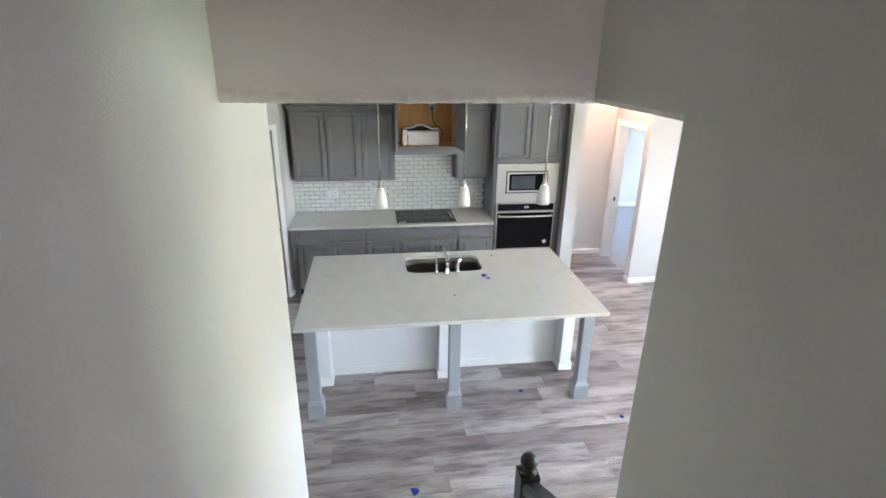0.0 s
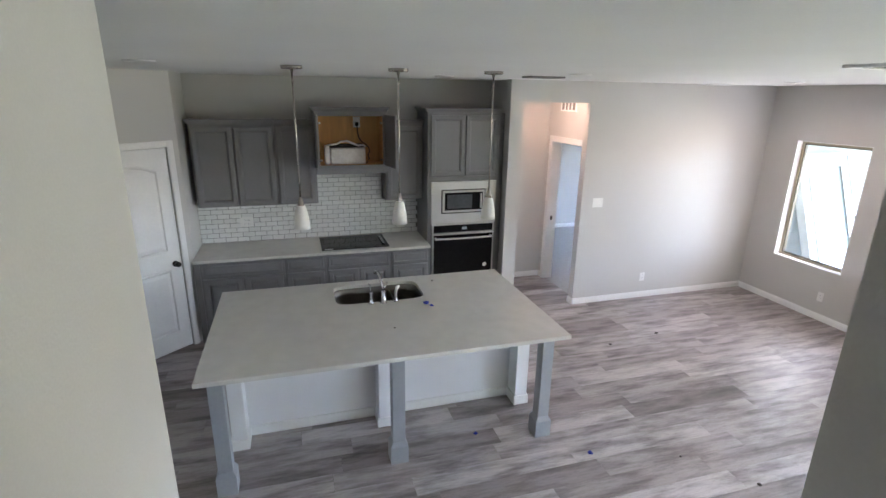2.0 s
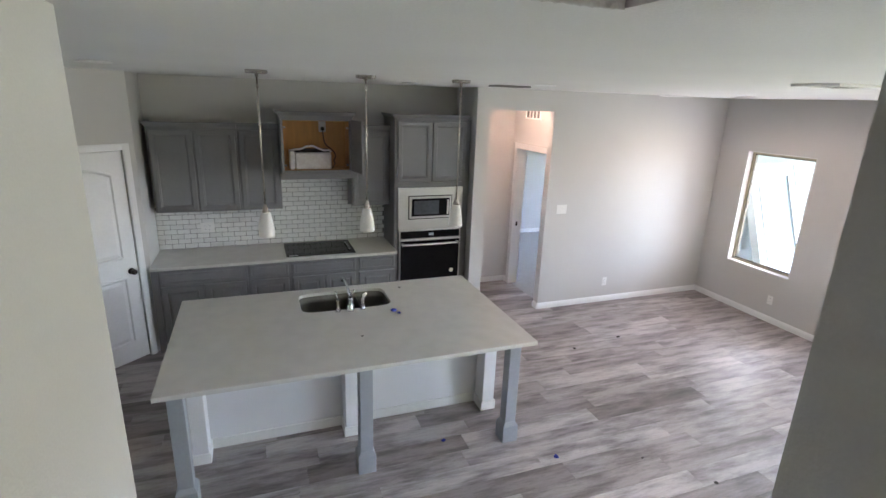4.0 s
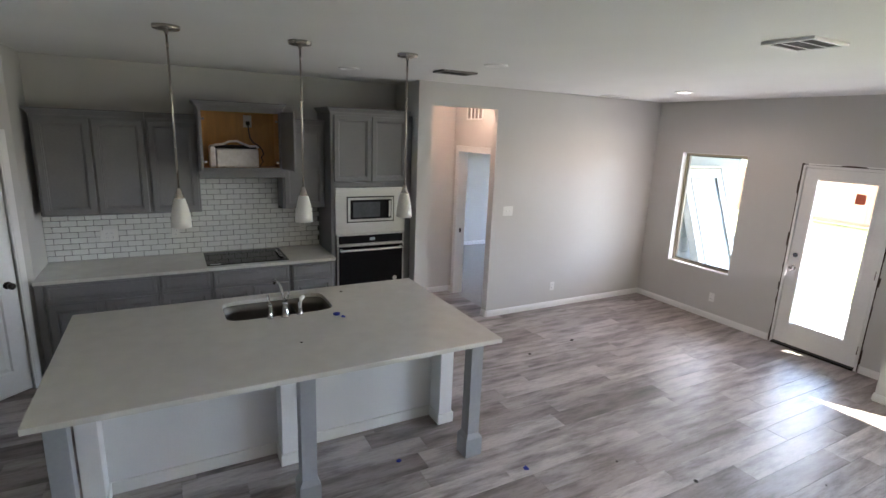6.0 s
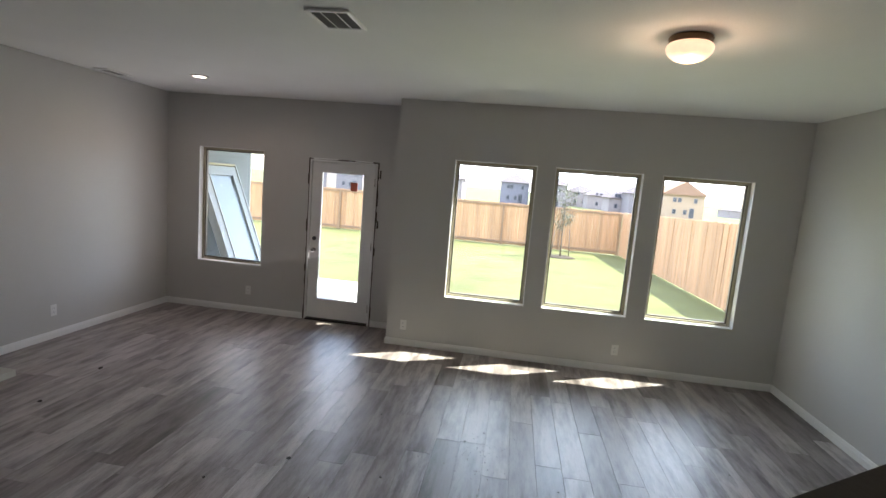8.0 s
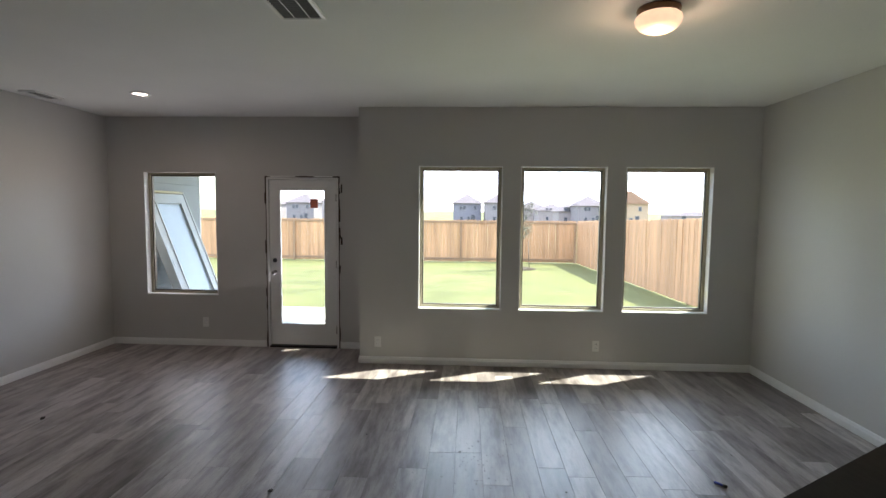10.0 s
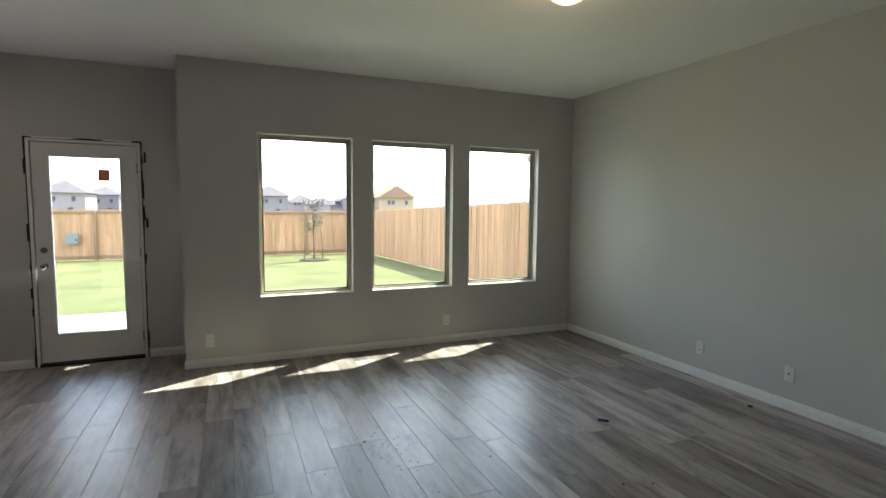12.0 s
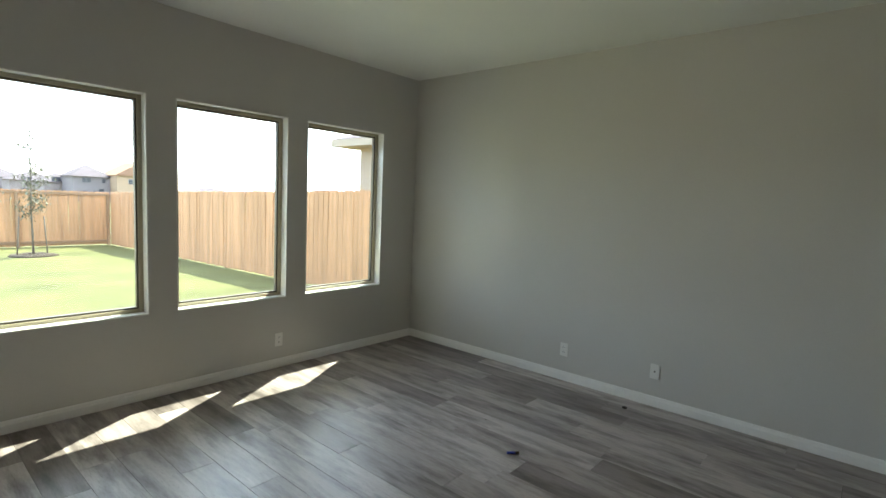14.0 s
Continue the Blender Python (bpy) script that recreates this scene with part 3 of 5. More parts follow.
def holed_slab(bm, x0, x1, y0, y1, z0, z1, cx, cy, a, b, power=7.0):
    """A slab with a rounded hole of half sizes a, b about (cx, cy)."""
    angles = [2 * math.pi * i / 72 for i in range(72)]
    for x in (x0, x1):
        for y in (y0, y1):
            angles.append(math.atan2(y - cy, x - cx) % (2 * math.pi))
    angles = sorted(set(angles))
    inner, outer = [], []
    for t in angles:
        c, s = math.cos(t), math.sin(t)
        r = (abs(c / a) ** power + abs(s / b) ** power) ** (-1 / power)
        k = min((((x1 if c > 0 else x0) - cx) / c) if abs(c) > 1e-9 else 1e9, (((y1 if s > 0 else y0) - cy) / s) if abs(s) > 1e-9 else 1e9)
        inner.append((cx + r * c, cy + r * s))
        outer.append((cx + k * c, cy + k * s))
    loops = [[bm.verts.new((x, y, z)) for x, y in pts] for pts, z in ((inner, z0), (inner, z1), (outer, z1), (outer, z0))]
    n = len(angles)
    for p, q in ((0, 1), (1, 2), (2, 3), (3, 0)):
        for i in range(n):
            j = (i + 1) % n
            bm.faces.new((loops[p][i], loops[p][j], loops[q][j], loops[q][i]))


def island():
    top = thing("countertop", "pale quartz island countertop with undermount sink cutout", "countertop", (0.97, 4.7, 0.9))
    bm = bmesh.new()
    holed_slab(bm, IX0, IX1, IY0, IY1, IZ - 0.03, IZ, 1.032, 5.163, 0.375, 0.215)
    part("slab", bm, QUARTZ, top)
    isl = thing("kitchen_island", "white and grey kitchen island with three square legs", "kitchen island", (0.97, 4.7, 0))
    z1 = IZ - 0.0305
    bm = bmesh.new()
    box(bm, -0.20, 2.205, 4.71, 4.80, 0.0005, z1)
    part("back_panel", bm, ISLANDWHITE, isl, "white painted back panel")
    bm = bmesh.new()
    box(bm, -0.20, 0.56, 4.803, 5.42, 0.10, z1)
    box(bm, 1.46, 2.205, 4.803, 5.42, 0.10, z1)
    box(bm, 0.56, 1.46, 4.803, 4.86, 0.10, z1)
    box(bm, 0.56, 1.46, 5.40, 5.42, 0.10, z1)
    box(bm, -0.17, 2.18, 4.803, 5.36, 0.0005, 0.10)
    part("body", bm, CAB, isl, "grey cabinet body")
    for x0, x1 in ((-0.20, -0.092), (0.905, 1.012), (2.097, 2.207)):
        p = pbox("pilaster", ISLANDWHITE, isl, x0, x1, 4.545, 4.708, 0.0005, z1, 0.004, "white painted pilaster")
        bm = bmesh.new()
        for a, b, c, e in ((x0 - 0.012, x1 + 0.012, 4.533, 4.5445), (x0 - 0.012, x0 - 0.0005, 4.5445, 4.709), (x1 + 0.0005, x1 + 0.012, 4.5445, 4.709)):
            box(bm, a, b, c, e, 0.0005, 0.085)
        part("plinth", bm, TRIM, p, "white baseboard", 0.002)
    for x0, x1 in ((-0.079, 0.892), (1.025, 2.084)):
        pbox("skirting", TRIM, isl, x0, x1, 4.696, 4.7095, 0.0005, 0.085, 0.003)
    for xc in (-0.190, 0.980, 2.132):
        bm = bmesh.new()
        box(bm, xc - 0.046, xc + 0.046, 4.098, 4.190, 0.172, z1)
        leg = part("leg", bm, LEG, isl, "grey painted square leg", 0.003)
        bm = bmesh.new()
        v = box(bm, xc - 0.064, xc + 0.064, 4.080, 4.208, 0.0005, 0.14)
        t = bmesh.ops.extrude_face_region(bm, geom=[f for f in bm.faces if all(q.co.z > 0.1 for q in f.verts)])
        for q in [g for g in t["geom"] if isinstance(g, bmesh.types.BMVert)]:
            q.co.z = 0.172
            q.co.x = xc + (q.co.x - xc) * 0.73
            q.co.y = 4.144 + (q.co.y - 4.144) * 0.73
        part("foot", bm, LEG, leg)
    # apron rails under the overhang
    pbox("apron", CAB, isl, -0.14, 0.936, 4.12, 4.145, z1 - 0.035, z1, 0.002)
    pbox("apron", CAB, isl, 1.03, 2.08, 4.12, 4.145, z1 - 0.035, z1, 0.002)
    pbox("apron", CAB, isl, -0.20, -0.175, 4.191, 4.544, z1 - 0.035, z1, 0.002)
    pbox("apron", CAB, isl, 2.115, 2.14, 4.191, 4.544, z1 - 0.035, z1, 0.002)
    isl.location += Vector((0.018, 0.012, 0))
    o = thing("outlet", "white outlet plate on the island pilaster", "outlet", (0.976, 4.555, 0.83))
    pbox("plate", PLASTIC, o, 0.936, 1.016, 4.550, 4.5565, 0.735, 0.855, 0.003)
    for z in (0.765, 0.82):
        pbox("socket", PLASTIC, o, 0.961, 0.991, 4.5485, 4.550, z - 0.013, z + 0.016, 0.0)
    # sink
    s = thing("sink", "stainless steel undermount sink bowl", "sink", (1.01, 5.15, 0.9))
    bm = bmesh.new()
    rings = []
    for k, z in ((1.02, IZ - 0.031), (1.0, IZ - 0.033), (0.985, IZ - 0.10), (0.96, IZ - 0.20), (0.90, IZ - 0.225), (0.12, IZ - 0.232)):
        ring = []
        for i in range(64):
            t = 2 * math.pi * i / 64
            c, q = math.cos(t), math.sin(t)
            r = (abs(c / 0.385) ** 6 + abs(q / 0.225) ** 6) ** (-1 / 6) * k
            ring.append(bm.verts.new((1.01 + r * c, 5.15 + r * q, z)))
        rings.append(ring)
    for p, q in zip(rings, rings[1:]):
        for i in range(64):
            bm.faces.new((p[i], p[(i + 1) % 64], q[(i + 1) % 64], q[i])).smooth = True
    bm.faces.new(rings[-1])
    part("bowl", bm, SINK, s)
    pbox("divider", SINK, s, 1.135, 1.15, 4.935, 5.365, IZ - 0.22, IZ - 0.07, 0.006)
    bm = bmesh.new()
    lathe(bm, [(0.045, IZ - 0.231), (0.045, IZ - 0.227), (0.03, IZ - 0.226), (0.0, IZ - 0.229)], 0.88, 5.15)
    part("drain", bm, CHROME, s)
    s.location += Vector((0.022, 0.013, 0))
    # tap with lever, soap pump and side spray along the near rim
    f = thing("faucet", "chrome kitchen faucet with tall spout", "faucet", (1.015, 4.885, IZ))
    bm = bmesh.new()
    lathe(bm, [(0.030, IZ + 0.0005), (0.030, IZ + 0.008), (0.022, IZ + 0.014), (0.019, IZ + 0.09), (0.021, IZ + 0.10), (0.014, IZ + 0.115)], 1.015, 4.885)
    part("base", bm, CHROME, f)
    bm = bmesh.new()
    tube(bm, [(1.015, 4.885, IZ + 0.10), (1.010, 4.90, IZ + 0.15), (1.000, 4.95, IZ + 0.205), (0.99, 5.01, IZ + 0.23), (0.985, 5.06, IZ + 0.222), (0.982, 5.085, IZ + 0.195)],
         [0.013, 0.012, 0.011, 0.011, 0.012, 0.013], 14)
    part("spout", bm, CHROME, f)
    bm = bmesh.new()
    tube(bm, [(1.018, 4.885, IZ + 0.112), (1.03, 4.87, IZ + 0.15), (1.042, 4.86, IZ + 0.19)], [0.009, 0.007, 0.008], 10)
    part("lever", bm, CHROME, f)
    f.location += Vector((0.022, 0.03, 0))
    f = thing("soap_dispenser", "small chrome soap dispenser beside the sink", "soap dispenser", (0.915, 4.89, IZ))
    bm = bmesh.new()
    lathe(bm, [(0.022, IZ + 0.0005), (0.022, IZ + 0.012), (0.013, IZ + 0.02), (0.011, IZ + 0.085), (0.015, IZ + 0.088), (0.015, IZ + 0.10), (0.004, IZ + 0.102)], 0.915, 4.89, 18)
    part("body", bm, CHROME, f)
    bm = bmesh.new()
    tube(bm, [(0.915, 4.89, IZ + 0.10), (0.908, 4.91, IZ + 0.16), (0.905, 4.945, IZ + 0.155)], [0.006, 0.007, 0.005], 8)
    part("nozzle", bm, CHROME, f)
    f.location += Vector((0.022, 0.03, 0))
    f = thing("side_spray", "chrome side spray standing in the countertop", "side spray", (1.12, 4.895, IZ))
    bm = bmesh.new()
    lathe(bm, [(0.024, IZ + 0.0005), (0.024, IZ + 0.010), (0.015, IZ + 0.02), (0.013, IZ + 0.05)], 1.12, 4.895, 18)
    part("base", bm, CHROME, f)
    bm = bmesh.new()
    tube(bm, [(1.12, 4.895, IZ + 0.05), (1.122, 4.90, IZ + 0.085), (1.135, 4.915, IZ + 0.11), (1.155, 4.935, IZ + 0.118)], [0.012, 0.014, 0.016, 0.012], 12)
    part("head", bm, PLASTIC, f)
    f.location += Vector((0.022, 0.03, 0))


island()


# ---- cabinets ----
def cab_door(name, parent, x0, x1, z0, z1, yf, rail=0.050, raised=True, flat=False):
    """A raised-panel front whose face lies at y = yf and which looks towards -y."""
    bm = bmesh.new()

    def ring(i, y):
        return [bm.verts.new(p) for p in ((x0 + i, y, z0 + i), (x1 - i, y, z0 + i), (x1 - i, y, z1 - i), (x0 + i, y, z1 - i))]
    steps = [(0.0, yf + 0.0235), (0.0, yf + 0.005), (0.006, yf)]
    if flat:
        steps += [(rail, yf), (rail + 0.003, yf + 0.007), (rail + 0.011, yf + 0.007), (rail + 0.016, yf + 0.017)]
    elif raised:
        steps += [(rail, yf), (rail + 0.005, yf + 0.016), (rail + 0.013, yf + 0.016), (rail + 0.030, yf + 0.001)]
    else:
        steps += [(0.018, yf), (0.023, yf + 0.005), (0.032, yf + 0.005), (0.037, yf + 0.001)]
    rings = [ring(*s) for s in steps]
    for a, b in zip(rings, rings[1:]):
        for i in range(4):
            bm.faces.new((a[i], a[(i + 1) % 4], b[(i + 1) % 4], b[i]))
    bm.faces.new(rings[0])
    bm.faces.new(rings[-1])
    return part(name, bm, CAB, parent)


def base_unit(x0, x1, doors, label):
    u = thing("base_cabinet", label, "cabinet", ((x0 + x1) / 2, 6.78, 0), "base cabinets")
    bm = bmesh.new()
    box(bm, x0, x1, 6.470, 7.105, 0.105, 0.899)
    part("body", bm, CAB, u)
    # toe kick in near-black: the recess shade is put into its colour
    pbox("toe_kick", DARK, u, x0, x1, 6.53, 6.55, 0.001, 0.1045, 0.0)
    cab_door("drawer", u, x0 + 0.020, x1 - 0.020, 0.745, 0.878, 6.446, raised=False)
    w = (x1 - x0 - 0.040) / doors
    for i in range(doors):
        cab_door("door", u, x0 + 0.020 + w * i + (0.007 if i else 0), x0 + 0.020 + w * (i + 1) - (0.007 if i < doors - 1 else 0), 0.125, 0.715, 6.446)


base_unit(-0.60, 0.232, 2, "grey base cabinet with one wide drawer and two doors")
base_unit(0.234, 0.668, 1, "grey base cabinet with one drawer and one door")
base_unit(0.670, 1.390, 2, "grey base cabinet under the cooktop")
base_unit(1.392, 1.842, 1, "grey base cabinet with one drawer beside the oven tower")
f = thing("cabinet_filler", "grey filler strip at the wall", "cabinet", (-0.63, 6.5, 0))
pbox("strip", CAB, f, -0.659, -0.602, 6.462, 6.482, 0.001, 0.899, 0.0)
ct = thing("worktop", "pale quartz worktop along the kitchen wall", "countertop", (0.6, 6.75, 0.9))
pbox("slab", QUARTZ, ct, -0.658, 1.852, 6.425, 7.100, 0.900, 0.930, 0.003)

ck = thing("cooktop", "black glass electric cooktop set in the worktop", "cooktop", (1.01, 6.77, 0.93))
pbox("glass", BLACKGLASS, ck, 0.635, 1.385, 6.50, 7.035, 0.9305, 0.938, 0.002)
random.seed(2)
for cx, cy, r in ((0.82, 6.64, 0.10), (0.82, 6.90, 0.075), (1.12, 6.64, 0.075), (1.12, 6.90, 0.10)):
    bm = bmesh.new()
    for i in range(40):
        a, b = 2 * math.pi * i / 40, 2 * math.pi * (i + 1) / 40
        vs = [bm.verts.new((cx + q * math.cos(t), cy + q * math.sin(t), 0.9384)) for t, q in ((a, r), (b, r), (b, r - 0.004), (a, r - 0.004))]
        bm.faces.new(vs)
    part("burner_ring", bm, SCREEN, ck)
for i in range(4):
    bm = bmesh.new()
    lathe(bm, [(0.018, 0.9384), (0.017, 0.955), (0.0, 0.956)], 1.335, 6.62 + 0.085 * i, 16)
    part("knob", bm, CHROME, ck)
pbox("label", PLASTIC, ck, 0.665, 0.755, 6.508, 6.528, 0.9382, 0.9390, 0.0)


def upper_unit(x0, x1, z0, z1, yf, doors, label, crown=True, left=0.0):
    u = thing("wall_cabinet", label, "cabinet", ((x0 + x1) / 2, (yf + 7.1) / 2, z0), "wall cabinets")
    bm = bmesh.new()
    box(bm, x0, x1, yf + 0.0235, 7.108, z0, z1)
    part("body", bm, CAB, u)
    w = (x1 - x0 - 0.03) / doors
    for i in range(doors):
        cab_door("door", u, x0 + 0.015 + w * i + (0.008 if i else 0), x0 + 0.015 + w * (i + 1) - (0.008 if i < doors - 1 else 0), z0 + 0.012, z1 - 0.02, yf, 0.044, flat=True)
    return u


def crown(parent, x0, x1, yf, z, ends=(True, True), h=0.055):
    """A flared cornice on top of a cabinet run, with returned ends."""
    bm = bmesh.new()
    prof = [(0.0, 0.0), (-0.008, 0.0), (-0.010, 0.012), (-0.030, h - 0.014), (-0.036, h - 0.010), (-0.036, h), (0.0, h)]
    e0, e1 = (1 if ends[0] else 0), (1 if ends[1] else 0)
    loops = []
    for px, py, sx, sy in ((x0, 7.105, 1, 0), (x0, yf, 1, 1), (x1, yf, -1, 1), (x1, 7.105, -1, 0)):
        k = e0 if px == x0 else e1
        loops.append([bm.verts.new((px + sx * d * k, py + (d if sy else 0), z + q)) for d, q in prof])
    for a, b in zip(loops, loops[1:]):
        for i in range(len(prof)):
            j = (i + 1) % len(prof)
            bm.faces.new((a[i], a[j], b[j], b[i]))
    bm.faces.new(loops[0])
    bm.faces.new(loops[-1])
    return part("crown", bm, CAB, parent)


ua = upper_unit(-0.600, 0.222, 1.400, 2.262, 6.800, 2, "grey two-door wall cabinet")
crown(ua, -0.600, 0.222, 6.815, 2.2625, (True, False))
ub = upper_unit(0.224, 0.640, 1.400, 2.262, 6.800, 1, "grey one-door wall cabinet beside the hood")
crown(ub, 0.224, 0.640, 6.815, 2.2625, (False, False))
uc = upper_unit(1.412, 1.852, 1.400, 2.262, 6.800, 1, "grey one-door wall cabinet beside the oven tower")
crown(uc, 1.412, 1.852, 6.815, 2.2625, (False, False))


def hood_cabinet():
    x0, x1, y0, z0, z1 = 0.642, 1.410, 6.73, 1.80, 2.40
    h = thing("hood_cabinet", "open grey hood cabinet with bare wood inside", "cabinet", (1.03, 6.9, z0))
    for a, b, c, d in ((x0, x0 + 0.018, z0, z1), (x1 - 0.018, x1, z0, z1), (x0 + 0.018, x1 - 0.018, z1 - 0.018, z1), (x0 + 0.018, x1 - 0.018, z0, z0 + 0.018)):
        pbox("panel", CAB, h, a, b, y0 + 0.02, 7.108, c, d, 0.001)
    for a, b, c, d in ((x0 + 0.0185, x0 + 0.021, z0 + 0.0185, z1 - 0.0185), (x1 - 0.021, x1 - 0.0185, z0 + 0.0185, z1 - 0.0185)):
        pbox("lining", PLY, h, a, b, y0 + 0.042, 7.095, c, d, 0.0, "bare wood lining")
    pbox("lining", PLY, h, x0 + 0.019, x1 - 0.019, 7.095, 7.106, z0 + 0.0185, z1 - 0.0185, 0.0, "bare wood lining")
    pbox("lining", PLY, h, x0 + 0.021, x1 - 0.021, y0 + 0.042, 7.0945, z0 + 0.0185, z0 + 0.024, 0.0, "bare wood lining")
    for a, b, c, d in ((x0, x0 + 0.038, z0, z1), (x1 - 0.038, x1, z0, z1), (x0 + 0.038, x1 - 0.038, z1 - 0.045, z1), (x0 + 0.038, x1 - 0.038, z0, z0 + 0.03)):
        pbox("face_frame", CAB, h, a, b, y0, y0 + 0.0195, c, d, 0.002)
    crown(h, x0, x1, y0, z1, (True, True), 0.05)
    # valance with moulded lower edge
    pbox("valance", CAB, h, x0 - 0.004, x1 + 0.004, y0 - 0.012, 7.08, 1.735, 1.7995, 0.004)
    pbox("valance_bead", CAB, h, x0 - 0.012, x1 + 0.012, y0 - 0.022, y0 - 0.0125, 1.782, 1.806, 0.004)
    # both doors swung open
    for side, hx, ang in (("right", x1 - 0.02, 98), ("left", x0 + 0.02, -91)):
        w = (x1 - x0 - 0.045) / 2
        bm = bmesh.new()
        if side == "right":
            box(bm, -w, 0, -0.019, 0, 0, z1 - z0 - 0.05)
        else:
            box(bm, 0, w, -0.019, 0, 0, z1 - z0 - 0.05)
        d = new("door", mesh_of("door", bm, CAB, 0.003))
        d.parent = h
        d.matrix_parent_inverse = world_of(h).inverted()
        d.matrix_basis = pose(hx, y0 - 0.001, z0 + 0.022, 0, 0, ang)
        for z in (0.07, 0.47):
            pbox("hinge", CHROME, h, (x1 - 0.065 if side == "right" else x0 + 0.04), (x1 - 0.04 if side == "right" else x0 + 0.065), y0 + 0.022, y0 + 0.04, z0 + z, z0 + z + 0.022, 0.003)
    # fan unit still in its wrapping
    v = thing("range_hood_fan", "boxed white fan unit still wrapped inside the hood cabinet", "fan unit", (0.98, 6.9, z0))
    bm = bmesh.new()
    box(bm, 0.80, 1.19, 6.83, 7.05, z0 + 0.025, z0 + 0.205)
    part("carton", bm, WRAP, v, "white wrapped carton", 0.016, 3)
    bm = bmesh.new()
    box(bm, 0.745, 0.795, 6.84, 7.05, z0 + 0.025, z0 + 0.225)
    part("flap", bm, WRAP, v, "", 0.01, 2)
    bm = bmesh.new()
    tube(bm, [(0.752, 6.85, z0 + 0.03), (0.748, 6.85, z0 + 0.15), (0.752, 6.85, z0 + 0.232), (0.80, 6.85, z0 + 0.243), (0.87, 6.85, z0 + 0.25), (0.92, 6.85, z0 + 0.275), (0.99, 6.85, z0 + 0.282),
              (1.05, 6.85, z0 + 0.255), (1.11, 6.85, z0 + 0.232), (1.17, 6.85, z0 + 0.235), (1.19, 6.85, z0 + 0.215)], 0.011, 8)
    part("edging", bm, WRAP, v, "torn white edging")
    bm = bmesh.new()
    box(bm, 0.79, 1.18, 6.90, 7.04, z0 + 0.2055, z0 + 0.238)
    part("top", bm, DARK, v, "dark metal top", 0.006)
    o = thing("outlet", "white outlet plate inside the hood cabinet", "outlet", (1.13, 7.09, 2.28))
    pbox("plate", PLASTIC, o, 1.09, 1.17, 7.088, 7.0945, 2.215, 2.335, 0.003)
    pc = thing("power_cord", "black power cord plugged into the outlet", "cord", (1.13, 7.05, 2.0))
    bm = bmesh.new()
    box(bm, 1.112, 1.148, 7.05, 7.0875, 2.235, 2.275)
    part("plug", bm, CORD, pc, "", 0.005)
    bm = bmesh.new()
    tube(bm, [(1.13, 7.06, 2.24), (1.132, 7.04, 2.18), (1.14, 7.02, 2.11), (1.165, 6.98, 2.065), (1.205, 6.95, 2.04), (1.24, 6.93, 2.0), (1.25, 6.92, 1.955), (1.225, 6.91, 1.92), (1.24, 6.90, 1.88), (1.21, 6.89, 1.842), (1.19, 6.88, 1.83)], 0.0065, 8)
    part("cable", bm, CORD, pc)


hood_cabinet()


BAR = material("polished bar", (0.86, 0.85, 0.83), 0.24, metal=1.0, vary=0.03, scale=6, fine=60, bump=0)


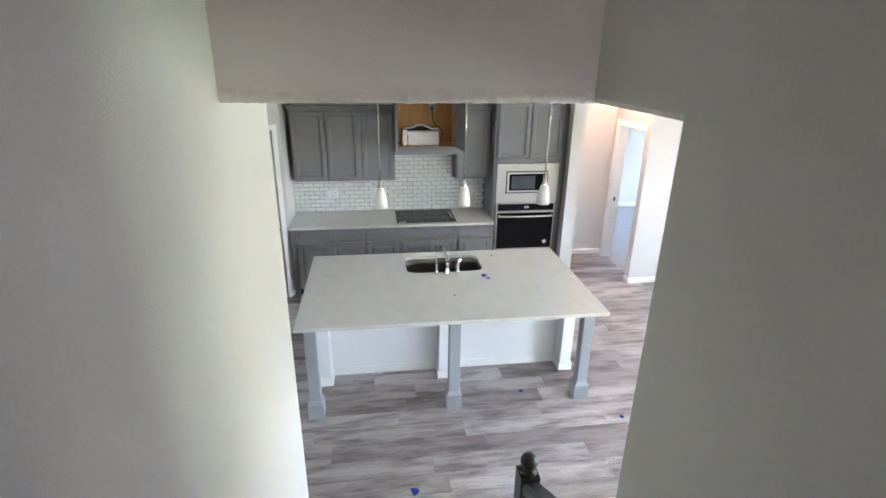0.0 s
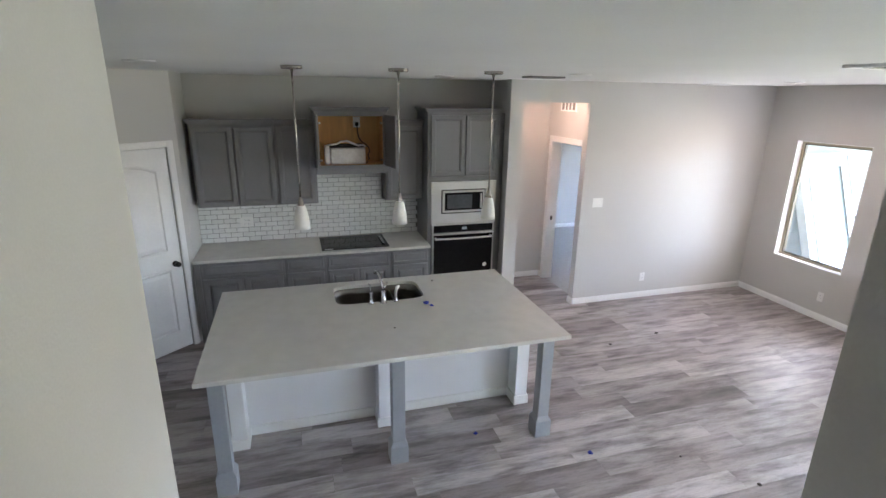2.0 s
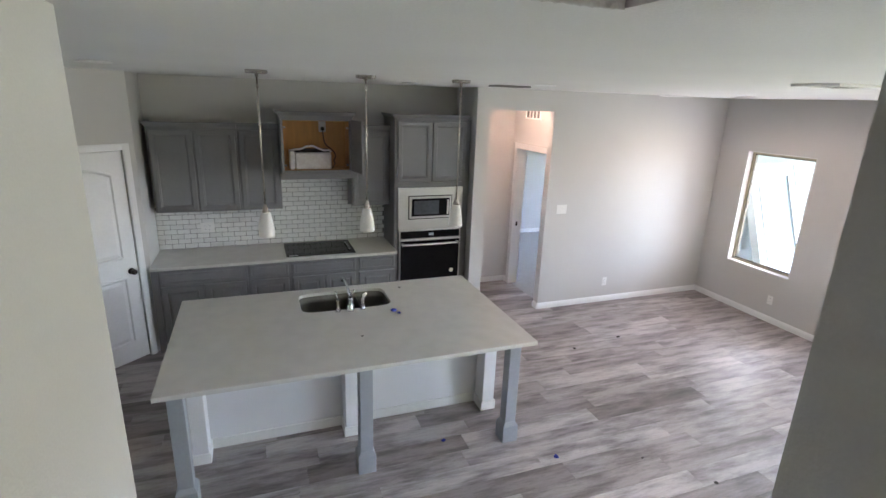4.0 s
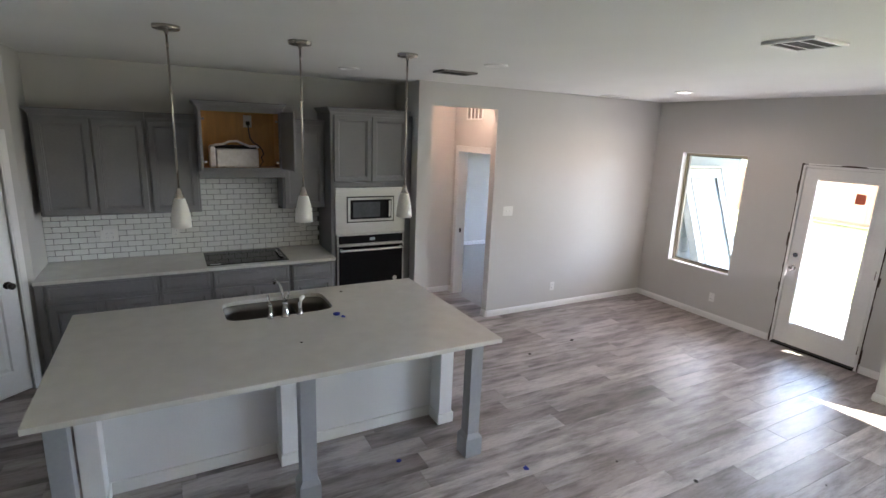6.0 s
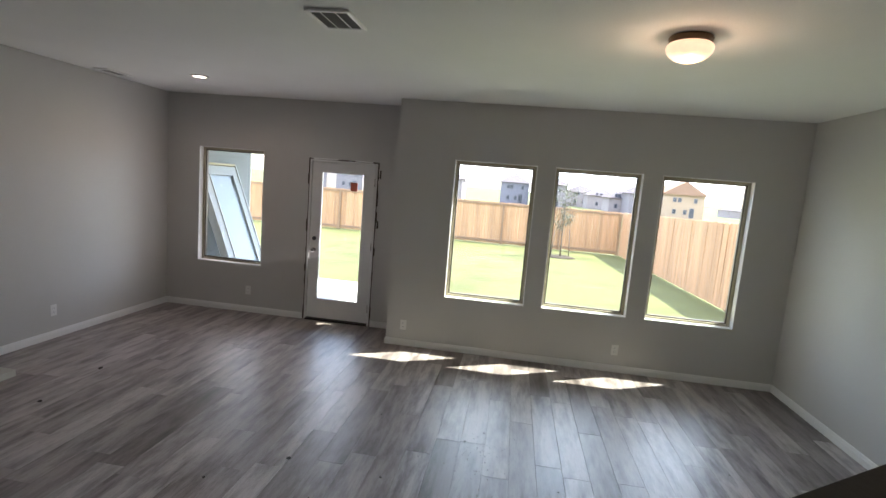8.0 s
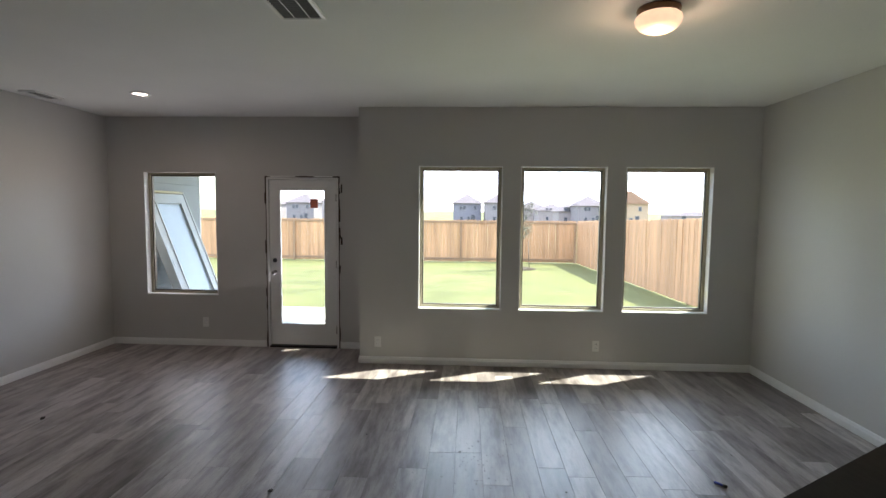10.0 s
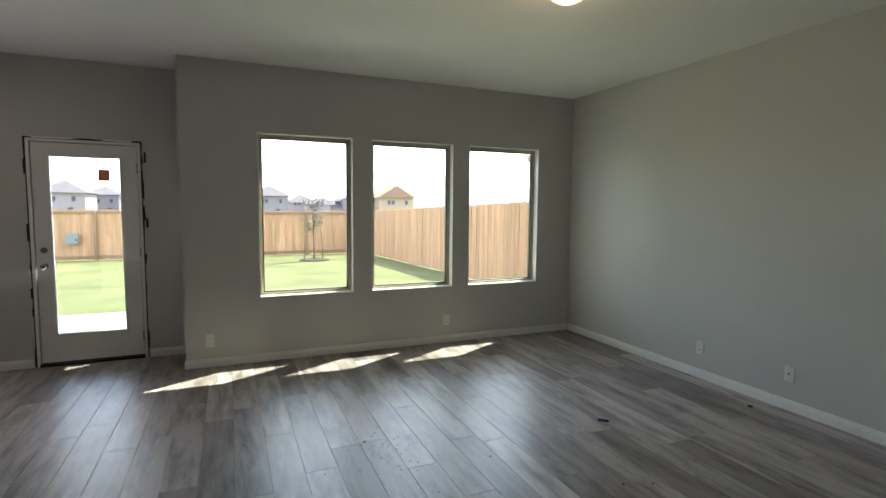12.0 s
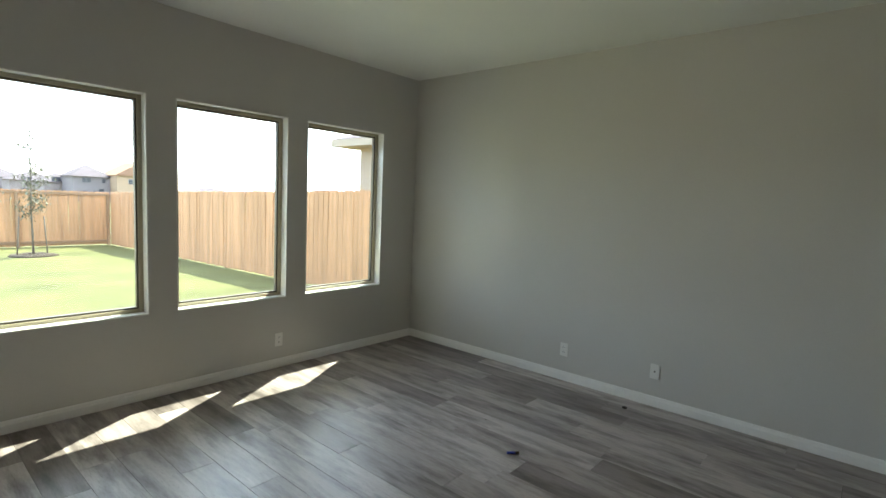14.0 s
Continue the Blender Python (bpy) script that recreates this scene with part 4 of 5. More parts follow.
def oven_tower():
    x0, x1, yf = 1.856, 2.730, 6.602
    u = thing("oven_tower", "tall grey oven cabinet with two upper doors", "cabinet", (2.29, 6.85, 0))
    a0, a1 = 1.895, 2.692
    for a, b in ((x0, x0 + 0.02), (x1 - 0.02, x1)):
        pbox("side", CAB, u, a, b, yf + 0.02, 7.105, 0.10, 2.40, 0.002)
    bm = bmesh.new()
    box(bm, x0 + 0.021, x1 - 0.021, yf + 0.022, 7.10, 1.645, 2.40)
    box(bm, x0 + 0.021, x1 - 0.021, yf + 0.022, 7.10, 0.10, 0.43)
    box(bm, x0 + 0.021, x1 - 0.021, 7.05, 7.10, 0.43, 1.645)
    part("body", bm, CAB, u)
    for a, b, c, d in ((x0, a0 + 0.006, 0.10, 2.40), (a1 - 0.006, x1, 0.10, 2.40), (a0 + 0.006, a1 - 0.006, 1.637, 1.69), (a0 + 0.006, a1 - 0.006, 0.425, 0.494), (a0 + 0.006, a1 - 0.006, 2.37, 2.40)):
        pbox("face_frame", CAB, u, a, b, yf, yf + 0.0195, c, d, 0.001)
    mid = (a0 + a1) / 2
    cab_door("door", u, a0 - 0.008, mid - 0.005, 1.700, 2.375, yf - 0.0238, 0.044, flat=True)
    cab_door("door", u, mid + 0.005, a1 + 0.008, 1.700, 2.375, yf - 0.0238, 0.044, flat=True)
    cab_door("drawer", u, a0 - 0.008, a1 + 0.008, 0.125, 0.418, yf - 0.0238)
    # near-black here too, for the shade under the tower
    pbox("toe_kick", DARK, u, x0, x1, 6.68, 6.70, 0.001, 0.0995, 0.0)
    crown(u, x0, x1, yf, 2.4005, (True, False), 0.05)
    fl = thing("cabinet_filler", "grey filler strip beside the oven tower", "cabinet", (2.755, 6.9, 0))
    pbox("strip", CAB, fl, 2.731, 2.779, 6.625, 6.645, 0.001, 2.40, 0.0)

    m = thing("microwave", "built-in stainless microwave with wide trim frame", "microwave", (2.29, 6.8, 1.1))
    pbox("body", DARK, m, 1.92, 2.66, 6.63, 7.0, 1.10, 1.58, 0.0)
    bm = bmesh.new()
    f0, f1, g0, g1 = 1.897, 2.690, 1.093, 1.592
    w0, w1, v0, v1 = 2.015, 2.560, 1.215, 1.500
    for a, b, c, d in ((f0, w0, g0, g1), (w1, f1, g0, g1), (w0, w1, g0, v0), (w0, w1, v1, g1)):
        box(bm, a, b, 6.580, 6.601, c, d)
    bmesh.ops.remove_doubles(bm, verts=bm.verts[:], dist=1e-5)
    part("trim_frame", bm, STEEL, m, "brushed stainless trim frame")
    # dark sheet drawn for the shade between frame and door
    pbox("gap", DARK, m, w0 + 0.001, w1 - 0.001, 6.590, 6.60, v0 + 0.001, v1 - 0.001, 0.0)
    dr = pbox("door", STEEL, m, w0 + 0.014, w1 - 0.014, 6.574, 6.5895, v0 + 0.014, v1 - 0.014, 0.003, "stainless door")
    pbox("glass", BLACKGLASS, dr, w0 + 0.04, w1 - 0.036, 6.571, 6.5735, v0 + 0.04, v1 - 0.036, 0.001, "black glass")
    pbox("window", SCREEN, dr, w0 + 0.07, w1 - 0.17, 6.5695, 6.5705, v0 + 0.06, v1 - 0.06, 0.0)
    pbox("handle", STEEL, dr, w1 - 0.075, w1 - 0.055, 6.545, 6.555, v0 + 0.06, v1 - 0.05, 0.004)
    for z in (v0 + 0.07, v1 - 0.07):
        pbox("handle_mount", STEEL, dr, w1 - 0.071, w1 - 0.059, 6.5555, 6.5705, z, z + 0.012, 0.001)

    m.location.z += 0.042
    o = thing("wall_oven", "built-in stainless wall oven with black glass door", "oven", (2.29, 6.8, 0.46))
    pbox("body", DARK, o, 1.92, 2.66, 6.63, 7.0, 0.46, 1.08, 0.0)
    pbox("control_panel", STEEL, o, 1.905, 2.683, 6.578, 6.600, 0.975, 1.088, 0.003, "stainless control panel")
    pbox("panel_glass", BLACKGLASS, o, 1.925, 2.665, 6.575, 6.5775, 0.988, 1.076, 0.001)
    pbox("display", material("pale display", (0.35, 0.40, 0.45), 0.2, bump=0), o, 2.275, 2.335, 6.5735, 6.5748, 1.016, 1.048, 0.0)
    dr = pbox("door", STEEL, o, 1.905, 2.683, 6.572, 6.600, 0.462, 0.970, 0.004, "stainless oven door")
    pbox("glass", BLACKGLASS, dr, 1.925, 2.665, 6.568, 6.5715, 0.475, 0.958, 0.002, "black glass")
    bm = bmesh.new()
    pts = [(1.93 + 0.725 * i / 14, 6.525 - 0.016 * math.sin(math.pi * i / 14), 0.925) for i in range(15)]
    tube(bm, pts, 0.014, 12)
    part("handle", bm, BAR, dr, "curved stainless bar handle")
    for x in (1.945, 2.635):
        pbox("handle_mount", STEEL, dr, x - 0.012, x + 0.012, 6.53, 6.5715, 0.913, 0.937, 0.003)
    bm = bmesh.new()
    tube(bm, [(2.575, 6.5675, 0.56), (2.575, 6.5665, 0.56)], 0.026, 24)
    part("sticker", bm, PLASTIC, dr, "round white sticker")
    o.location.z += 0.042


oven_tower()


# ---- pendant lamps ----
def pendant(x, y):
    p = thing("pendant_lamp", "frosted white glass pendant on a nickel rod", "pendant lamp", (x, y, C), "pendants over the island")
    bm = bmesh.new()
    lathe(bm, [(0.072, C - 0.0005), (0.072, C - 0.016), (0.066, C - 0.022), (0.012, C - 0.026), (0.010, C - 0.045), (0.0, C - 0.046)], x, y, 28)
    part("canopy", bm, NICKEL, p)
    bm = bmesh.new()
    tube(bm, [(x, y, C - 0.04), (x, y, C - 0.36), (x, y, 1.83)], 0.0062, 10)
    rod = part("rod", bm, NICKEL, p)
    for z in (C - 0.10, C - 0.36):
        bm = bmesh.new()
        lathe(bm, [(0.004, z + 0.014), (0.0085, z + 0.011), (0.0085, z - 0.011), (0.004, z - 0.014)], x, y, 12)
        part("coupling", bm, NICKEL, rod)
    bm = bmesh.new()
    lathe(bm, [(0.007, 1.86), (0.012, 1.85), (0.020, 1.825), (0.027, 1.800), (0.028, 1.790)], x, y, 20)
    part("socket_cap", bm, NICKEL, p)
    bm = bmesh.new()
    lathe(bm, [(0.026, 1.800), (0.034, 1.785), (0.044, 1.745), (0.052, 1.70), (0.057, 1.655), (0.058, 1.622), (0.054, 1.621), (0.052, 1.66), (0.046, 1.71), (0.036, 1.76), (0.022, 1.79)], x, y, 28)
    part("shade", bm, SHADE, p, "frosted white glass shade")


for x in (0.430, 1.167, 1.904):
    pendant(x, 4.84)


# ---- ceiling fixtures ----
FRAMEGREY = material("grey return frame", (0.16, 0.155, 0.15), 0.5, vary=0.1, scale=8, fine=60, bump=0.05)

# louvres darkened in their colour for the shade between slats
BLADE = material("shaded louvre", (0.17, 0.17, 0.165), 0.5, vary=0.1, scale=8, fine=60, bump=0.05)


def register(x, y, wx, wy, slats, label, grey=False):
    r = thing("ceiling_vent", label, "vent", (x, y, C))
    z0, z1, f = C - 0.016, C - 0.0005, 0.030 if grey else 0.022
    for a, b, c, d in ((x - wx, x - wx + f, y - wy, y + wy), (x + wx - f, x + wx, y - wy, y + wy), (x - wx + f, x + wx - f, y - wy, y - wy + f), (x - wx + f, x + wx - f, y + wy - f, y + wy)):
        pbox("frame", FRAMEGREY if grey else TRIM, r, a, b, c, d, z0, z1, 0.003)
    # thin dark sheet under the ceiling in place of a shaded hollow
    pbox("backing", VENTSHADE, r, x - wx + f, x + wx - f, y - wy + f, y + wy - f, C - 0.003, C - 0.001, 0.0, "dark sheet standing for the shaded duct")
    for i in range(slats):
        bm = bmesh.new()
        c = x - wx + f + (2 * wx - 2 * f) * (i + 0.5) / slats
        box(bm, c - 0.0022, c + 0.0022, y - wy + f, y + wy - f, z0 + 0.004, C - 0.0035)
        part("slat", bm, VENTSHADE if grey else BLADE, r)
    if not grey:
        for q in (-0.33, 0.33):
            pbox("bar", TRIM, r, x - wx + f, x + wx - f, y + q * wy - 0.0025, y + q * wy + 0.0025, z0 + 0.001, z0 + 0.0035, 0.0)


register(3.305, 3.005, 0.165, 0.128, 11, "white ceiling air register with open slats")
register(2.66, 5.50, 0.168, 0.105, 12, "grey ceiling air return with dark slots", True)
register(5.33, 6.20, 0.17, 0.085, 10, "narrow white ceiling air register")


def can_light(x, y, lit):
    c = thing("recessed_light", "recessed ceiling light, %s, with white trim ring" % ("switched on" if lit else "switched off"), "ceiling light", (x, y, C), "recessed lights")
    bm = bmesh.new()
    lathe(bm, [(0.092, C - 0.0005), (0.092, C - 0.006), (0.080, C - 0.011), (0.068, C - 0.011), (0.066, C - 0.003)], x, y, 28)
    part("ring", bm, TRIM, c)
    bm = bmesh.new()
    lathe(bm, [(0.064, C - 0.002), (0.064, C - 0.007), (0.03, C - 0.009), (0.0, C - 0.0095)], x, y, 24)
    part("lens", bm, LENS if lit else LENSOFF, c)


can_light(5.30, 5.195, True)
can_light(2.67, 4.88, False)
can_light(-0.47, 4.76, False)
can_light(1.85, 5.98, False)

d = thing("dome_light", "lit frosted dome light with bronze rim on the ceiling", "ceiling light", (3.38, 1.06, C))
bm = bmesh.new()
lathe(bm, [(0.108, C - 0.0005), (0.113, C - 0.014), (0.106, C - 0.022), (0.111, C - 0.032), (0.104, C - 0.038)], 3.38, 1.06, 36)
part("rim", bm, material("bronze rim", (0.22, 0.13, 0.08), 0.35, metal=0.9, vary=0.1, bump=0), d, "bronze rim")
bm = bmesh.new()
lathe(bm, [(0.104, C - 0.035), (0.116, C - 0.046), (0.120, C - 0.060), (0.115, C - 0.080), (0.100, C - 0.100), (0.078, C - 0.115), (0.05, C - 0.125), (0.02, C - 0.130), (0.0, C - 0.1305)], 3.38, 1.06, 36)
part("bowl", bm, DOME, d, "glowing frosted glass bowl")
bulb = new("dome_bulb", bpy.data.lights.new("dome_bulb", "POINT"))
bulb.data.energy, bulb.data.color, bulb.data.shadow_soft_size = 0.8, (1.0, 0.68, 0.42), 0.04
bulb.location = (3.38, 1.06, C - 0.19)
cb = new("recessed_bulb", bpy.data.lights.new("recessed_bulb", "SPOT"))
cb.data.energy, cb.data.color, cb.data.shadow_soft_size = 2.2, (1.0, 0.76, 0.60), 0.05
cb.data.spot_size, cb.data.spot_blend = radians(168), 0.5
cb.location = (5.30, 5.195, C - 0.02)
hl = new("hall_bulb", bpy.data.lights.new("hall_bulb", "POINT"))
hl.data.energy, hl.data.color, hl.data.shadow_soft_size = 0.95, (1.0, 0.66, 0.48), 0.05
hl.location = (3.35, 6.66, C - 0.06)


# ---- wall plates ----
def plate(name, at, axis, label, w=0.072, h=0.116, gang=1, kind="outlet"):
    """A wall plate; axis gives the direction in which it faces."""
    o = thing(name, label, kind, at)
    bm = bmesh.new()
    box(bm, -w / 2 * gang, w / 2 * gang, -0.006, -0.0005, -h / 2, h / 2)
    turn = {"-y": 0, "-x": -90, "+y": 180, "+x": 90}[axis]
    part("plate", bm, PLASTIC, thing_frame(o), "", 0.003)
    for g in range(gang):
        cx = (g - (gang - 1) / 2) * w * 0.64
        if kind == "outlet":
            for z in (-0.021, 0.021):
                bm = bmesh.new()
                box(bm, cx - 0.017, cx + 0.017, -0.0085, -0.0062, z - 0.014, z + 0.014)
                part("socket", bm, TRIM, o, "", 0.002)
                bm = bmesh.new()
                for q in (-0.007, 0.007):
                    box(bm, cx + q - 0.0015, cx + q + 0.0015, -0.0092, -0.0086, z - 0.004, z + 0.006)
                part("slot", bm, DARK, o)
        elif kind == "switch":
            bm = bmesh.new()
            box(bm, cx - 0.005, cx + 0.005, -0.018, -0.0062, -0.006, 0.014)
            part("toggle", bm, TRIM, o, "", 0.002)
        else:
            bm = bmesh.new()
            tube(bm, [(cx, -0.0062, 0), (cx, -0.010, 0)], 0.006, 12)
            part("jack", bm, DARK, o)
    o.matrix_basis = pose(*at, 0, 0, turn)
    return o


def thing_frame(o):
    o.matrix_basis = Matrix()
    return o


plate("outlet", (4.051, -0.946, 0.269), "+y", "white outlet plate low on the wall")
plate("cable_plate", (3.283, -0.946, 0.272), "+y", "white cable plate low on the wall", kind="cable plate")
plate("outlet", (1.63, -0.946, 0.272), "+y", "white outlet plate low on the wall")
plate("outlet", (XA, 3.03, 0.242), "-x", "white outlet plate under the windows")
plate("outlet", (XA, 0.675, 0.245), "-x", "white outlet plate under the windows")
plate("outlet", (XB, 5.25, 0.29), "-x", "white outlet plate under the window by the door")
plate("outlet", (4.80, 6.422, 0.29), "-y", "white outlet plate low on the hall wall")
plate("light_switch", (3.993, 6.422, 1.338), "-y", "white double light switch beside the hall opening", gang=2, kind="switch")
plate("outlet", (-0.16, 7.0895, 1.16), "-y", "white outlet plate on the backsplash", gang=2)
plate("outlet", (0.40, 7.0895, 1.16), "-y", "white outlet plate on the backsplash")
plate("outlet", (1.66, 7.0895, 1.16), "-y", "white outlet plate on the backsplash")

# ---- hall ----
hd = tagged(thing("door_3", "white cased doorway from the hall into a bedroom", "door", (3.85, 6.97, 0)), kind="structure")
for a, b, c, e in ((6.56, 6.62, 0.001, 2.08), (7.42, 7.48, 0.001, 2.08), (6.62, 7.42, 2.02, 2.08)):
    pbox("casing", TRIM, hd, 3.834, 3.8495, a, b, c, e, 0.004)
for a, b, c, e in ((6.6205, 6.635, 0.001, 2.019), (7.405, 7.4195, 0.001, 2.019), (6.635, 7.405, 2.005, 2.0195)):
    pbox("jamb", TRIM, hd, 3.836, 3.985, a, b, c, e, 0.002)
pbox("strike", BRONZE, hd, 3.895, 3.925, 7.4025, 7.4048, 0.89, 0.95, 0.0, "dark strike plate")
vn = thing("wall_vent", "white wall air grille above the bedroom doorway", "vent", (3.85, 7.05, 2.43))
for a, b, c, e in ((6.87, 6.89, 2.41, 2.60), (7.23, 7.25, 2.41, 2.60), (6.89, 7.23, 2.41, 2.43), (6.89, 7.23, 2.58, 2.60), (6.965, 6.985, 2.43, 2.58), (7.05, 7.07, 2.43, 2.58), (7.135, 7.155, 2.43, 2.58)):
    pbox("frame", TRIM, vn, 3.838, 3.8495, a, b, c, e, 0.002)
# grey sheet on the wall, coloured as the shade behind the grille
pbox("backing", FRAMEGREY, vn, 3.8485, 3.8495, 6.89, 7.23, 2.43, 2.58, 0.0, "dark sheet standing for the shaded duct")

# bedroom beyond the hall, in the wing of the house
bm = bmesh.new()
box(bm, 3.85, 8.12, 6.53, 10.2, -0.12, -0.001)
solid("floor_bedroom", bm, CARPET, "pale grey bedroom carpet", "floor", "structure")
wall("wall_bedroom_end", "x", 3.97, 8.27, 10.1, 10.25, -0.1, C + 0.3)
wall("wall_bedroom_side", "y", 7.66, 10.1, 3.85, 3.97, -0.1, C + 0.3)
wall("wall_bedroom_window", "y", 6.41, 10.1, 8.12, 8.27, -0.4, C + 0.3, [(7.3, 8.1, 0.6, 2.1), (8.5, 9.3, 0.6, 2.1)])
bm = bmesh.new()
box(bm, 3.85, 8.27, 6.41, 10.25, C, C + 0.2)
solid("ceiling_bedroom", bm, CEIL, "white bedroom ceiling", "ceiling", "structure")
baseboard(3.97, 10.1, 8.12, 10.1, 0, -1)

# ---- stair rail ----
RX = 0.955
hr = thing("stair_railing", "black stair handrail on a square newel with ball top", "railing", (RX, 2.05, 0.36))
pbox("newel", RAILWOOD, hr, RX - 0.040, RX + 0.040, 2.012, 2.092, 0.361, 1.318, 0.004)
bm = bmesh.new()
lathe(bm, [(0.035, 1.3185), (0.035, 1.328), (0.018, 1.336), (0.030, 1.350), (0.036, 1.370), (0.032, 1.390), (0.018, 1.404), (0.0, 1.407)], RX, 2.052, 20)
part("ball", bm, RAILWOOD, hr)
bm = bmesh.new()
sec = [(-0.032, -0.03), (0.032, -0.03), (0.034, 0.012), (0.024, 0.03), (-0.024, 0.03), (-0.034, 0.012)]
e0 = [bm.verts.new((RX + a, 2.011, 1.275 + b)) for a, b in sec]
e1 = [bm.verts.new((RX + a, 1.437, 1.640 + b)) for a, b in sec]
for i in range(6):
    bm.faces.new((e0[i], e0[(i + 1) % 6], e1[(i + 1) % 6], e1[i]))
bm.faces.new(e0)
bm.faces.new(e1)
part("handrail", bm, RAILWOOD, hr)
for y in (1.90, 1.77, 1.64, 1.51):
    bm = bmesh.new()
    tube(bm, [(RX, y, 0.18 * math.ceil((2.35 - y) / 0.255) + 0.001), (RX, y, 1.275 + (2.011 - y) * 0.636 - 0.028)], 0.008, 8)
    part("baluster", bm, RAILWOOD, hr)


# ---- bits left lying about ----
def scrap(name, x, y, z, size, mat, label, cat):
    random.seed(int(x * 1000 + y * 77))
    bm = bmesh.new()
    bmesh.ops.create_icosphere(bm, subdivisions=1, radius=size)
    for v in bm.verts:
        v.co *= random.uniform(0.6, 1.3)
        v.co.z *= 0.45
    low = min(v.co.z for v in bm.verts)
    for v in bm.verts:
        v.co += Vector((x, y, z - low + 0.0005))
    solid(name, bm, mat, label, cat)


for x, y, z, s in ((1.366, 4.795, IZ, 0.030), (1.406, 4.752, IZ, 0.020), (0.585, 3.229, 0, 0.034), (1.648, 4.257, 0, 0.022), (2.41, 3.81, 0, 0.024)):
    scrap("tape_scrap", x, y, z, s, BLUE, "crumpled scrap of blue painter's tape", "tape scrap")
for x, y, z, s in ((1.037, 4.422, IZ, 0.010), (1.565, 5.31, IZ, 0.012), (4.262, 5.397, 0, 0.022), (3.585, 5.30, 0, 0.018), (3.412, -0.727, 0, 0.02), (3.38, 3.21, 0, 0.018), (3.05, 3.6, 0, 0.012)):
    scrap("debris_chip", x, y, z, s, DEBRIS, "small dark chip of building debris", "debris")
random.seed(5)
for i in range(16):
    scrap("dust_chip", random.uniform(1.6, 4.4), random.uniform(0.2, 3.4), 0, random.uniform(0.004, 0.009), DEBRIS, "tiny dark speck of dirt on the floor", "debris")
# scuffs and crumbs trodden into the floor before the windows
random.seed(17)
bm = bmesh.new()
for i in range(70):
    cx, cy = random.gauss(3.78, 0.22), random.gauss(1.98, 0.12)
    r, a0 = random.uniform(0.002, 0.006) * (1.9 if random.random() < 0.15 else 1), random.uniform(0, 6.28)
    low, top = [], []
    for k in range(7):
        a, q = a0 + 2 * math.pi * k / 7, r * random.uniform(0.5, 1.3)
        low.append(bm.verts.new((cx + 1.6 * q * math.cos(a), cy + q * math.sin(a), 0.0002)))
        top.append(bm.verts.new((cx + 1.1 * q * math.cos(a), cy + 0.7 * q * math.sin(a), 0.0012)))
    for k in range(7):
        bm.faces.new((low[k], low[(k + 1) % 7], top[(k + 1) % 7], top[k]))
    bm.faces.new(top)
solid("dirt_crumbs", bm, CRUMB, "dark crumbs of trodden dirt on the plank floor", "dirt", "stuff")
tp = thing("pen", "dark blue marker lying on the floor", "pen", (3.65, 0.5, 0))
bm = bmesh.new()
tube(bm, [(3.62, 0.47, 0.009), (3.655, 0.505, 0.009)], 0.008, 10)
part("barrel", bm, BLUE, tp)
bm = bmesh.new()
tube(bm, [(3.603, 0.453, 0.009), (3.62, 0.47, 0.009)], 0.0085, 10)
part("cap", bm, DARK, tp)


# ---- outside ----
def ground_z(x):
    return -0.10 - 0.0255 * (x - 6.2) if x < 30 else -0.707 - 0.0105 * (min(x, 130) - 30)


bm = bmesh.new()
xs = [-60, -20, 6.0, 8, 10, 12, 14, 16, 18, 20, 22, 26, 30, 45, 60, 90, 130, 400, 1500]
ys = [-1500, -400, -120, -40, -10, 0, 10, 40, 120, 400, 1500]
grid = [[bm.verts.new((x, y, ground_z(max(x, 6.2)) - (0.25 if x < 6.1 else 0))) for y in ys] for x in xs]
for i in range(len(xs) - 1):
    for j in range(len(ys) - 1):
        bm.faces.new((grid[i][j], grid[i + 1][j], grid[i + 1][j + 1], grid[i][j + 1]))
solid("ground", bm, GRASS, "bright green mown lawn falling away from the house", "lawn", "structure")

bm = bmesh.new()
box(bm, 6.62, 9.3, 3.2, 6.27, -0.5, -0.06)
solid("pavement_patio", bm, CONCRETE, "pale concrete patio slab behind the door", "patio", "structure", bevel=0.01)

wing = tagged(thing("wing_wall", "pale grey sided wall of the house wing", "wall", (7.6, 6.3, 0)), kind="structure")
pbox("core", SIDING, wing, 6.62, 8.27, 6.285, 6.405, -0.4, 3.2, 0.0)
for i in range(16):
    pbox("lap_board", SIDING, wing, 6.622, 8.27, 6.268, 6.2845, -0.38 + 0.2 * i, -0.182 + 0.2 * i, 0.0015)
pbox("corner_board", TRIM, wing, 8.271, 8.295, 6.262, 6.41, -0.4, 3.2, 0.003)

# unseen eaves and patio roof above the windows, edges set to cut the sun patches
bm = bmesh.new()
box(bm, XA + 0.15, 6.32, -2.3, 2.58, 2.70, 2.86)
box(bm, 6.32, 7.135, 2.0, 2.58, 2.70, 2.86)
box(bm, XA + 0.15, XB + 0.15, 2.58, JOG - 0.15, 2.70, 2.86)
box(bm, XB + 0.15, 9.2, 2.58, 6.26, 2.70, 2.86)
solid("trim_eaves", bm, SIDING, "unseen eaves and patio roof that cut the sunlight", "eaves", "structure")
bm = bmesh.new()
box(bm, 1.1, 6.1, -1.2, 7.6, 3.06, 3.2)
box(bm, -2, 1.1, 2.16, 7.6, 3.06, 3.2)
box(bm, 3.85, 8.27, 6.41, 10.3, 3.21, 3.3)
solid("ceiling_roof_deck", bm, SIDING, "roof deck over the rooms", "roof", "structure")


